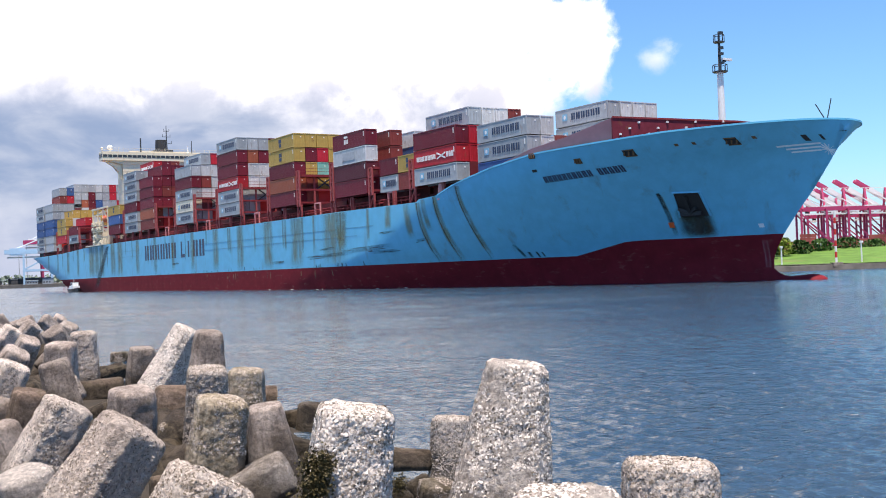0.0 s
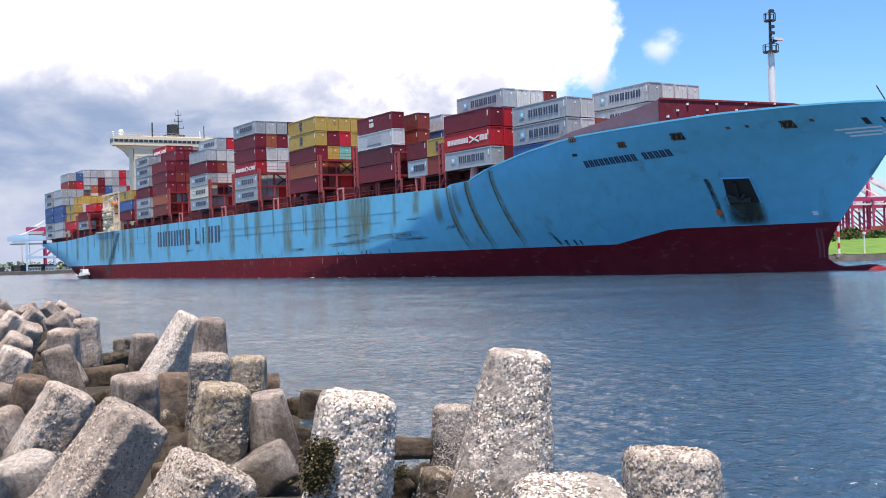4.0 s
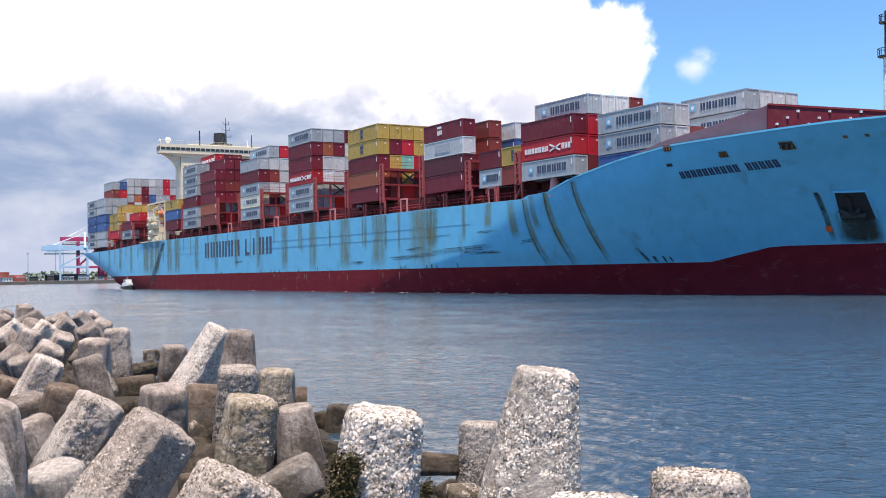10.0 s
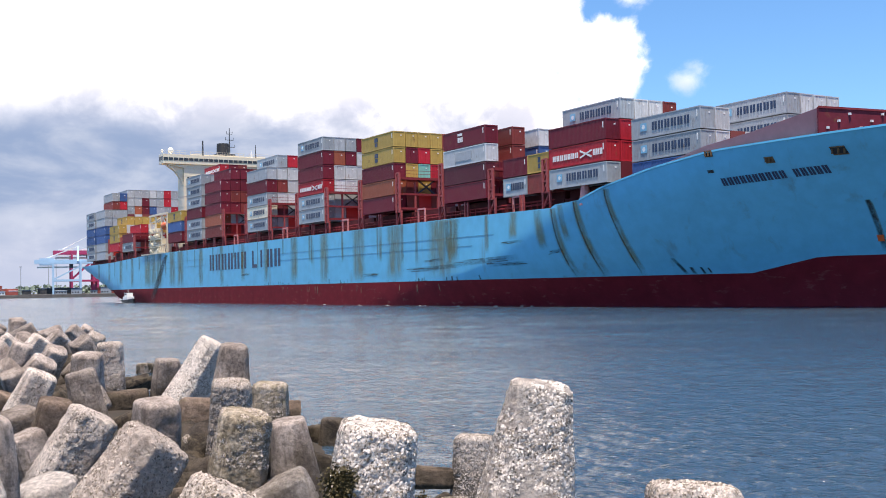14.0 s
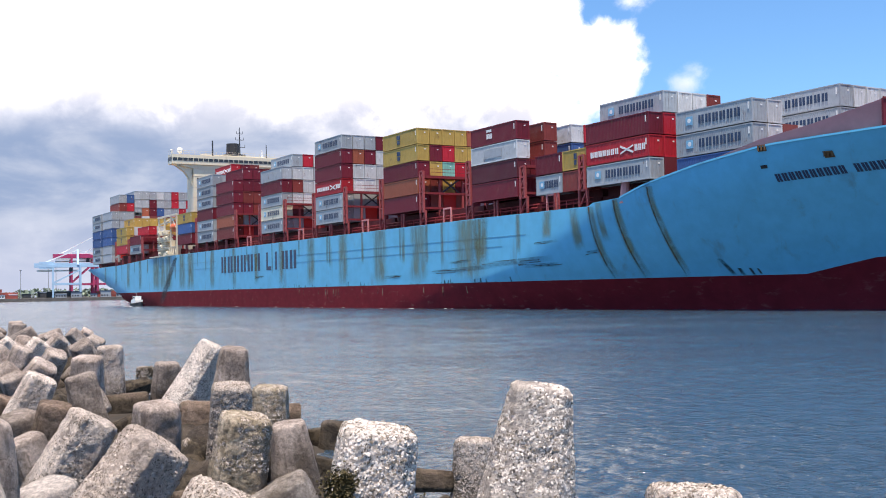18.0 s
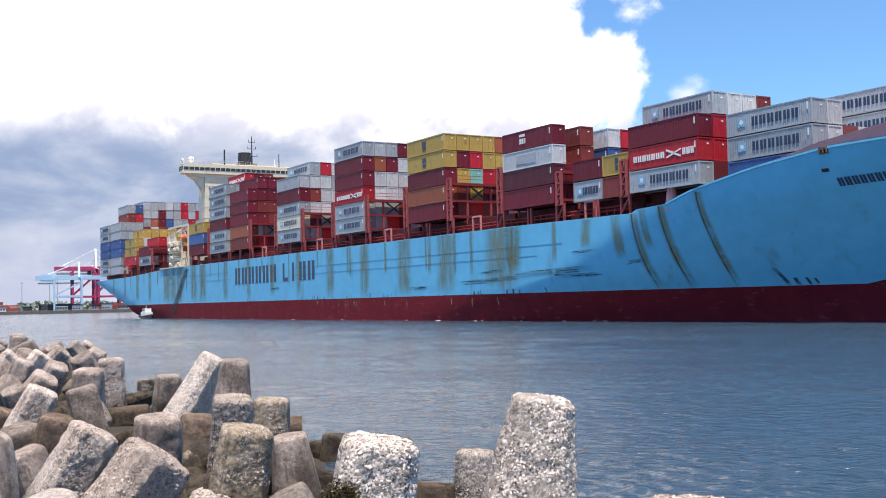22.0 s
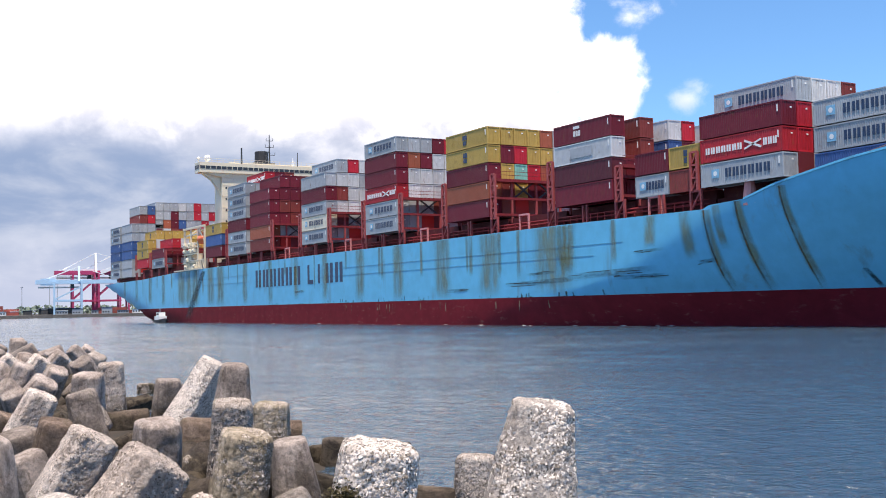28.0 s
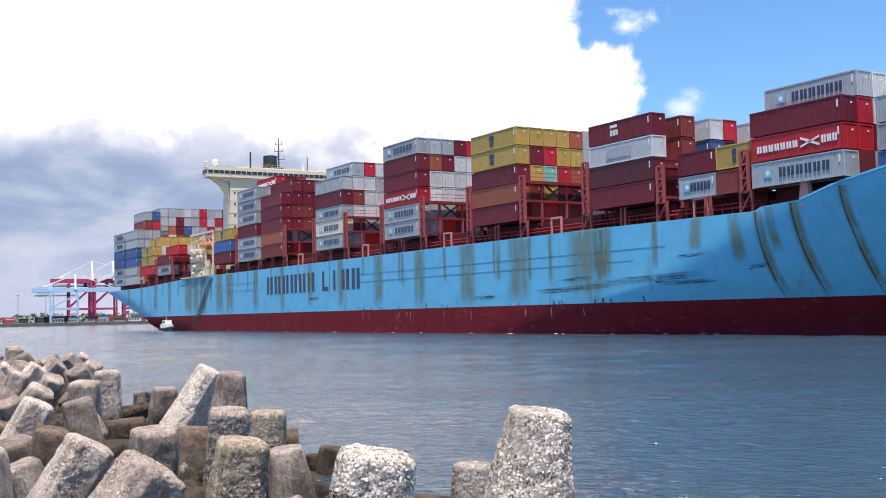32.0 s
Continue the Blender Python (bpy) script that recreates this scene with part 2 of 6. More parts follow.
RUSTY = material("rusty_steel", (0.15, 0.08, 0.035), 0.85, grain=0.3, grain_scale=2)
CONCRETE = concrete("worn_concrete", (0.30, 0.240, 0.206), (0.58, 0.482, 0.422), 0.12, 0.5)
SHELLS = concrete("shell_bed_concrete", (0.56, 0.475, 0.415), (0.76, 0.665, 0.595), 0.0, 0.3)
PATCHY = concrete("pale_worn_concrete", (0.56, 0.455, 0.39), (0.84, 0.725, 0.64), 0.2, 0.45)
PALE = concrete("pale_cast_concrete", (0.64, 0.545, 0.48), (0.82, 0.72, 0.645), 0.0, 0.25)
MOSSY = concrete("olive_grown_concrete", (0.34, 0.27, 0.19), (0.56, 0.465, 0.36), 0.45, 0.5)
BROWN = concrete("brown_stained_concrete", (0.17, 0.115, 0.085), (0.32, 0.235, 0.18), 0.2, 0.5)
# darker than damp alone: the heap's gap shade is in this colour
DAMP_SHADED = concrete("damp_brown_concrete", (0.045, 0.035, 0.030), (0.125, 0.098, 0.082), 0.2, 0.6)
WHITE_SHELL = shell_material("white_shells", (0.62, 0.54, 0.475), (0.86, 0.77, 0.70), 0.32)
TAN_SHELL = shell_material("tan_crust", (0.40, 0.325, 0.275), (0.66, 0.565, 0.495), 0.30)
GREY_SHELL = shell_material("grey_shells", (0.36, 0.295, 0.25), (0.62, 0.53, 0.465), 0.40)
GRASS = material("mown_grass", (0.10, 0.19, 0.035), 0.9, grain=0.25, grain_scale=0.3, stain=(0.14, 0.16, 0.05), stain_amount=0.3, stain_scale=0.08, spec=0.2)
LEAF = material("leaves", (0.05, 0.10, 0.025), 0.8, grain=0.4, grain_scale=0.8, spec=0.2, vary=0.3)
STONE = material("dark_stone", (0.09, 0.085, 0.08), 0.9, grain=0.3, grain_scale=0.5, spec=0.2)
EARTH = material("dark_bed", (0.045, 0.037, 0.030), 0.95, grain=0.3, grain_scale=1.0, spec=0.2)
# distance haze is mixed into both crane paints
CRANE_RED_HAZED = material("crane_red_hazed", (0.46, 0.045, 0.13), 0.5)
CRANE_BLUE_HAZED = material("crane_blue_hazed", (0.40, 0.58, 0.73), 0.5)
ORANGE = material("orange_paint", (0.75, 0.13, 0.03), 0.5)



def stain_material(name, colour, strength, scale, stretch):
    """A thin uneven film of dirt or rust, that lets the paint below show through."""
    m = bpy.data.materials.new(name)
    m.use_nodes = True
    n = Nodes(m.node_tree)
    co = n.add("ShaderNodeTexCoord").outputs["Object"]
    g = n.noise(n.scaled(co, *stretch), scale, 7, 0.62, 0.3)
    uv = n.add("ShaderNodeTexCoord").outputs["UV"]
    sep = n.add("ShaderNodeSeparateXYZ")
    n.link(uv, sep.inputs[0])
    # u runs across the streak, v down it: dense in the middle, thin at the rims and the lower end
    u = n.math("ABSOLUTE", n.math("MULTIPLY_ADD", sep.outputs[0], 2.0, -1.0))
    film = n.math("MULTIPLY", n.ramp(u, 1.0, 0.25), n.ramp(sep.outputs[1], 1.06, 0.72))
    film = n.math("MULTIPLY", film, n.ramp(g, 0.30, 0.62, 0.25, 1.0))
    film = n.math("MULTIPLY", film, strength, clamp=True)
    b = n.add("ShaderNodeBsdfPrincipled")
    b.inputs["Roughness"].default_value = 0.85
    n.link(n.mix(n.ramp(g, 0.3, 0.7), tuple(c * 0.7 for c in colour), tuple(c * 1.25 for c in colour)), b.inputs["Base Color"])
    clear = n.add("ShaderNodeBsdfTransparent")
    mix = n.add("ShaderNodeMixShader")
    n.link(film, mix.inputs[0])
    n.link(clear.outputs[0], mix.inputs[1])
    n.link(b.outputs[0], mix.inputs[2])
    out = n.add("ShaderNodeOutputMaterial")
    n.link(mix.outputs[0], out.inputs[0])
    return m


STREAK = stain_material("rust_streak", (0.235, 0.215, 0.065), 0.55, 0.8, (1, 1, 0.2))
SEAM = stain_material("seam_rust", (0.105, 0.066, 0.018), 0.85, 1.2, (1, 1, 0.3))
SCAR = stain_material("dark_rust", (0.030, 0.032, 0.024), 0.85, 1.0, (1, 1, 0.4))
DARK_FILM = stain_material("soot", (0.05, 0.075, 0.085), 0.44, 0.9, (1, 1, 2))

PAINT = {}
for code, word, colour in (
        ("M", "maroon", (0.165, 0.017, 0.030)), ("B", "brown_red", (0.215, 0.042, 0.036)), ("R", "red", (0.48, 0.024, 0.040)),
        ("H", "bright_red", (0.40, 0.022, 0.032)), ("G", "grey", (0.33, 0.355, 0.375)), ("g", "pale_grey", (0.37, 0.39, 0.41)),
        ("w", "white", (0.56, 0.57, 0.57)), ("Y", "yellow", (0.48, 0.32, 0.085)), ("b", "blue", (0.05, 0.11, 0.27)),
        ("O", "orange_brown", (0.36, 0.10, 0.055)), ("T", "teal", (0.20, 0.48, 0.40)), ("C", "cream", (0.60, 0.55, 0.44)),
        ("K", "dark_maroon", (0.10, 0.02, 0.03)), ("S", "maroon", (0.165, 0.017, 0.030)), ("P", "pale_grey", (0.52, 0.54, 0.55))):
    PAINT[code] = material("container_" + word, colour, 0.5, grain=0.1, grain_scale=1.2, stain=RUST, stain_amount=0.16, stain_scale=1.3, stain_stretch=(1, 1, 0.4), vary=0.18, spec=0.25)


# ---- mesh tools ----
def part(name, bm, mat, parent=None, label="", kind="", at=None):
    """Links a bmesh as one mesh object, under parent if there is one."""
    me = bpy.data.meshes.new(name)
    bm.to_mesh(me)
    bm.free()
    me.materials.append(mat)
    ob = new(name, me)
    if parent is not None:
        ob.parent = parent
    if at is not None:
        ob.matrix_basis = at
    return tagged(ob, label, kind=kind)


def empty(name, m=None):
    ob = new(name)
    ob.empty_display_size = 0.5
    if m is not None:
        ob.matrix_basis = m
    return ob


def box(bm, x0, y0, z0, x1, y1, z1):
    v = [bm.verts.new((x, y, z)) for x in (x0, x1) for y in (y0, y1) for z in (z0, z1)]
    for f in ((0, 1, 3, 2), (4, 6, 7, 5), (0, 4, 5, 1), (2, 3, 7, 6), (0, 2, 6, 4), (1, 5, 7, 3)):
        bm.faces.new([v[i] for i in f])
    return bm


def bar(bm, a, b, w, h=None):
    """A square bar from a to b."""
    a, b = Vector(a), Vector(b)
    h = h or w
    d = (b - a).normalized()
    s = d.cross(Vector((0, 0, 1)))
    s = s.normalized() if s.length > 1e-3 else Vector((1, 0, 0))
    u = s.cross(d)
    ring = [(s * i * w + u * j * h) / 2 for i, j in ((-1, -1), (1, -1), (1, 1), (-1, 1))]
    p, q = [bm.verts.new(a + r) for r in ring], [bm.verts.new(b + r) for r in ring]
    for i in range(4):
        bm.faces.new((p[i], p[(i + 1) % 4], q[(i + 1) % 4], q[i]))
    bm.faces.new(p[::-1])
    bm.faces.new(q)
    return bm


def tube(bm, a, b, r0, r1=None, n=10):
    """A round tapered bar from a to b."""
    a, b = Vector(a), Vector(b)
    r1 = r0 if r1 is None else r1
    turn = (b - a).to_track_quat("Z", "Y").to_matrix()
    c = [turn @ Vector((math.cos(2 * math.pi * i / n), math.sin(2 * math.pi * i / n), 0)) for i in range(n)]
    p, q = [bm.verts.new(a + v * r0) for v in c], [bm.verts.new(b + v * r1) for v in c]
    for i in range(n):
        bm.faces.new((p[i], p[(i + 1) % n], q[(i + 1) % n], q[i]))
    bm.faces.new(p[::-1])
    bm.faces.new(q)
    return bm


def sheet(bm, grid):
    """Faces over a grid of points."""
    v = [[bm.verts.new(p) for p in row] for row in grid]
    for a, b in zip(v, v[1:]):
        for i in range(len(a) - 1):
            bm.faces.new((a[i], a[i + 1], b[i + 1], b[i]))
    return v


def smooth(ob):
    for p in ob.data.polygons:
        p.use_smooth = True
    return ob


# ---- water and ground ----
def wave_heights(x, y, step):
    """Short crested wind waves; those too short for the mesh there die away."""
    rng = np.random.default_rng(11)
    gust = 1.0 + 0.4 * np.sin(x * 0.11 + 0.06 * y + 1.0) * np.sin(y * 0.17 - x * 0.05) + 0.25 * np.sin(0.05 * x - 0.31 * y + 2.0)
    z = np.zeros_like(x)
    for k in range(84):
        size = 0.22 * (2.6 / 0.22) ** ((k + rng.random()) / 84)
        way = -1.7 + rng.uniform(-1.3, 1.3)
        kx, ky = math.cos(way) * 2 * math.pi / size, math.sin(way) * 2 * math.pi / size
        phase = kx * x + ky * y + rng.random() * 6.283
        fade = np.clip(size / (4.0 * step) - 0.6, 0, 1)
        z += fade * (0.036 * min(1.0, 0.65 / size) ** 2.2 * size / 6.283) * (np.sin(phase) + 0.25 * np.sin(2 * phase + 1.57))
    for k in range(24):
        size = 2.6 * (7.0 / 2.6) ** ((k + rng.random()) / 24)
        way = -1.7 + rng.uniform(-0.9, 0.9)
        kx, ky = math.cos(way) * 2 * math.pi / size, math.sin(way) * 2 * math.pi / size
        z += np.clip(size / (2.2 * step) - 0.6, 0, 1) * np.clip((y - 35) / 60, 0.10, 1) * (0.009 * size / 6.283) * np.sin(kx * x + ky * y + rng.random() * 6.283)
    return z * gust


def water():
    m = bpy.data.materials.new("sea_water")
    m.use_nodes = True
    n = Nodes(m.node_tree)
    co = n.add("ShaderNodeTexCoord").outputs["Object"]
    b = n.add("ShaderNodeBsdfPrincipled")
    b.inputs["Roughness"].default_value = 0.13
    b.inputs["IOR"].default_value = 1.52
    tone = n.noise(co, 0.03, 4, 0.6)
    n.link(n.mix(n.ramp(tone, 0.35, 0.65), (0.026, 0.050, 0.078), (0.034, 0.060, 0.086)), b.inputs["Base Color"])
    turn = n.t.nodes.new("ShaderNodeMapping")
    n.link(co, turn.inputs[0])
    turn.inputs["Rotation"].default_value = (0, 0, 0.15)
    v = turn.outputs[0]
    gust = n.ramp(n.noise(n.scaled(v, 0.5, 1.2, 1), 0.06, 4, 0.6), 0.3, 0.7, 0.55, 1.25)
    swell = n.noise(n.scaled(v, 0.75, 1.25, 1), 0.62, 4, 0.6, 0.7)
    chop = n.noise(n.scaled(v, 0.8, 1.5, 1), 1.7, 3, 0.55, 1.2)
    ripple = n.noise(n.scaled(v, 1.0, 1.6, 1), 7.5, 4, 0.6, 0.6)
    normal = None
    for height, size in ((n.math("MULTIPLY", swell, gust), 0.05), (n.math("MULTIPLY", chop, gust), 0.15), (n.math("MULTIPLY", ripple, gust), 0.018)):
        bp = n.add("ShaderNodeBump")
        bp.inputs["Distance"].default_value = size
        n.link(height, bp.inputs["Height"])
        if normal is not None:
            n.link(normal, bp.inputs["Normal"])
        normal = bp.outputs[0]
    n.link(normal, b.inputs["Normal"])
    out = n.add("ShaderNodeOutputMaterial")
    n.link(b.outputs[0], out.inputs[0])
    # fine waves fanning out from the breakwater, over a wide calm sheet
    rings, rays, first, last = 860, 540, 7.0, 330.0
    r = first * (last / first) ** (np.arange(rings) / (rings - 1))
    a = np.radians(np.linspace(-44, 44, rays))
    rr, aa = np.meshgrid(r, a, indexing="ij")
    x, y = rr * np.sin(aa), rr * np.cos(aa)
    z = wave_heights(x, y, rr * math.log(last / first) / rings)
    co3 = np.stack((x, y, z), -1).reshape(-1, 3).astype(np.float32)
    i = (np.arange(rings - 1)[:, None] * rays + np.arange(rays - 1)[None]).ravel()
    quads = np.stack((i, i + 1, i + rays + 1, i + rays), -1)[:, ::-1]
    far = np.array(((-4500, -4500, -0.3), (4500, -4500, -0.3), (4500, 4500, -0.3), (-4500, 4500, -0.3)), np.float32)
    co3 = np.concatenate((co3, far))
    k = len(co3) - 4
    quads = np.concatenate((quads, np.array([[k, k + 1, k + 2, k + 3]])))
    me = bpy.data.meshes.new("water")
    me.vertices.add(len(co3))
    me.vertices.foreach_set("co", co3.ravel())
    me.loops.add(quads.size)
    me.loops.foreach_set("vertex_index", quads.ravel().astype(np.int32))
    me.polygons.add(len(quads))
    me.polygons.foreach_set("loop_start", np.arange(0, quads.size, 4, dtype=np.int32))
    me.polygons.foreach_set("use_smooth", np.ones(len(quads), dtype=bool))
    me.update(calc_edges=True)
    me.materials.append(m)
    return tagged(new("water", me), "grey-blue harbour water with small wind ripples", "water", kind="structure")


def seabed():
    """One sheet under the water, that rises into the core of the breakwater on which the camera stands."""
    bm = bmesh.new()
    xs = [-4500, -900, -200, -90] + [-60 + 3 * i for i in range(31)] + [60, 200, 900, 4500]
    ys = [-4500, -900, -200, -60] + [-20 + 3 * i for i in range(42)] + [150, 300, 900, 4500]

    def height(x, y):
        if abs(x) > 300 or abs(y) > 300:
            return -6.0
        slope = 0.3 * (1.5 - x - 0.4 * (y - 12)) if y > 2 else 2.0 - 0.25 * abs(x + 4)
        mound = max(slope, 1.7 - 0.42 * math.hypot(x, y - 1))
        # lifted between the blocks: the bed's dark colour serves as gap shade
        return max(-6.0, min(-0.8 if y > 33 else 0.12 if math.hypot(x, y) > 6 else 1.7, mound)) + 0.22 * noise.noise((x * 0.4, y * 0.4, 0))

    sheet(bm, [[(x, y, height(x, y)) for x in xs] for y in ys])
    bmesh.ops.recalc_face_normals(bm, faces=bm.faces)
    return tagged(part("ground", bm, EARTH), "dark stone bed of the breakwater and the harbour", "ground", kind="structure")


WATER = water()
seabed()


def hull_half(x, z):
    """Half the hull's breadth at a station and a height; 0 past the stem or below the counter."""
    zs = (-3, 0, 5.85, 11, 15, 17, 19)
    xm = np.interp(z, zs, (28, 30, 68, 79, 88, 91, 92))
    xs = stem_x(z)
    a = np.interp(z, zs, (2.0, 2.0, 1.6, 1.95, 2.3, 2.2, 2.1))
    b = np.interp(z, zs, (1, 1, 1, 1, 0.95, 0.7, 0.5))
    if x >= xs:
        return 0.0
    if x > xm:
        return 21.2 * (1 - ((x - xm) / (xs - xm)) ** a) ** b
    if x < -120:
        low = max(0.0, (-150 - x) * 0.21)
        u = min(1.0, max(0.0, (z - low + 2.5) / 6.0))
        t = min(1.0, (-120 - x) / 40)
        return 21.2 * ((1 - t) + t * math.sin(u * math.pi / 2) ** 0.7)
    return 21.2


def stem_x(z):
    return float(np.interp(z, (-3, 0, 1.14, 2.6, 3.67, 5.85, 8.29, 11.1, 14.9, 17, 19), (139.6, 139.0, 138.9, 138.9, 139.3, 140.7, 142.8, 145.5, 148.6, 149.9, 150.6)))


def rail_z(x):
    """The height of the hull's upper edge."""
    return float(np.interp(x, (-209, -150, -110, 60, 86.2, 87.2, 92.5, 97, 106, 115, 135, 152), (12.5, 12.9, 14.0, 13.9, 13.7, 14.1, 14.35, 15.6, 17.2, 18.3, 18.9, 19.0)))


def boot_z(x):
    """The height of the line between the red and the blue paint."""
    return float(np.interp(x, (-200, -100, 112.5, 121), (3.9, 4.1, 4.1, 5.85)))


STATIONS = [-209, -203, -197, -190, -180, -170, -160, -150, -140, -130, -120] + list(range(-100, 60, 10)) + [60 + 2.2 * i for i in range(12)] + [86.2, 87.2, 89, 90.7, 92.5] + [94.5 + 2 * i for i in range(20)] + [134 + i for i in range(0, 13)] + [147 + 0.5 * i for i in range(9)]


def hull_side(sign, upper):
    bm = bmesh.new()
    rows = []
    for x in STATIONS:
        lo, hi = (boot_z(x), rail_z(x)) if upper else (-3.0, boot_z(x))
        low = max(-3.0, (-150 - x) * 0.21 - 2.5) if x < -150 else -3.0
        lo, hi = max(lo, low), max(hi, low)
        row = []
        for k in range(15):
            z = lo + (hi - lo) * k / 14
            xx = min(x, stem_x(z))
            row.append((xx, 21.2 + sign * hull_half(xx - 1e-6 if xx < stem_x(z) else xx, z), z))
        rows.append(row)
    sheet(bm, rows)
    bmesh.ops.remove_doubles(bm, verts=bm.verts, dist=0.002)
    bmesh.ops.recalc_face_normals(bm, faces=bm.faces)
    return bm


SHIP = tagged(empty("container_ship"), "long light blue container ship with dark red boot topping, rust streaked", "ship")
for sign in (-1, 1):
    smooth(part("hull_side", hull_side(sign, True), HULL_BLUE, SHIP, "light blue painted hull side with rust streaks"))
    smooth(part("boot_topping", hull_side(sign, False), HULL_RED, SHIP, "dark red underwater paint"))


def plain_parts():
    # transom
    bm = bmesh.new()
    sheet(bm, [[(-209, 21.2 - hull_half(-209, z), z), (-209, 21.2 + hull_half(-209, z), z)] for z in np.linspace(9.9, rail_z(-209), 8)])
    part("transom", bm, HULL_BLUE, SHIP)
    # weather deck, 0.25 m below the edge aft and 1.3 m below the bulwark forward
    bm = bmesh.new()
    grid = []
    for x in STATIONS:
        z = rail_z(x) - (0.05 if x < 86 else 1.3)
        h = max(0.0, hull_half(x, z) - 0.06)
        grid.append([(x, 21.2 - h, z), (x, 21.2 + h, z)])
    sheet(bm, grid)
    part("weather_deck", bm, HATCH_SHADED, SHIP)
    # bulb, its back dipping behind the stem and rising to a blunt nose
    bm = bmesh.new()
    rows = []
    for x, top, w in ((136.5, 2.6, 0.7), (138.2, 1.9, 0.75), (138.9, 1.45, 0.85), (139.5, 0.98, 1.05), (140.4, 0.62, 1.4), (141.4, 0.45, 1.75), (143.0, 0.56, 2.0), (144.6, 0.68, 2.05), (145.6, 0.64, 1.85), (146.3, 0.46, 1.45), (146.8, 0.16, 0.9), (147.0, -0.3, 0.35), (147.05, -0.8, 0.05)):
        mid, half = (top - 4.2) / 2, (top + 4.2) / 2
        rows.append([(x, 21.2 + w * math.sin(k * math.pi / 10), mid + half * math.cos(k * math.pi / 10)) for k in range(21)])
    sheet(bm, rows)
    bmesh.ops.recalc_face_normals(bm, faces=bm.faces)
    smooth(part("bulb", bm, HULL_RED, SHIP))
    # hatch covers and coamings
    for k in range(-13, 7):
        x0 = 14.53 * k
        if -112 < x0 < -93:
            continue
        coaming = part("hatch_coaming", box(bmesh.new(), x0 - 1.0, 2.6, 13.2, x0 + 13.2, 39.8, 15.0), HATCH_SHADED, SHIP)
        part("hatch_cover", box(bmesh.new(), x0 - 0.6, 3.2, 15.0, x0 + 12.8, 39.2, 16.2), HATCH_SHADED, coaming)


plain_parts()


# ---- containers ----
def bars(bm, x, z, w, h, y, count, gap=0.35):
    """Plain upright bars, two for each sign of a word that is not lettered."""
    step = w / count
    for i in range(count):
        for j in (0.06, 0.50):
            a = x + step * (i + j)
            box(bm, a, y - 0.02, z, a + step * 0.30, y + 0.02, z + h)


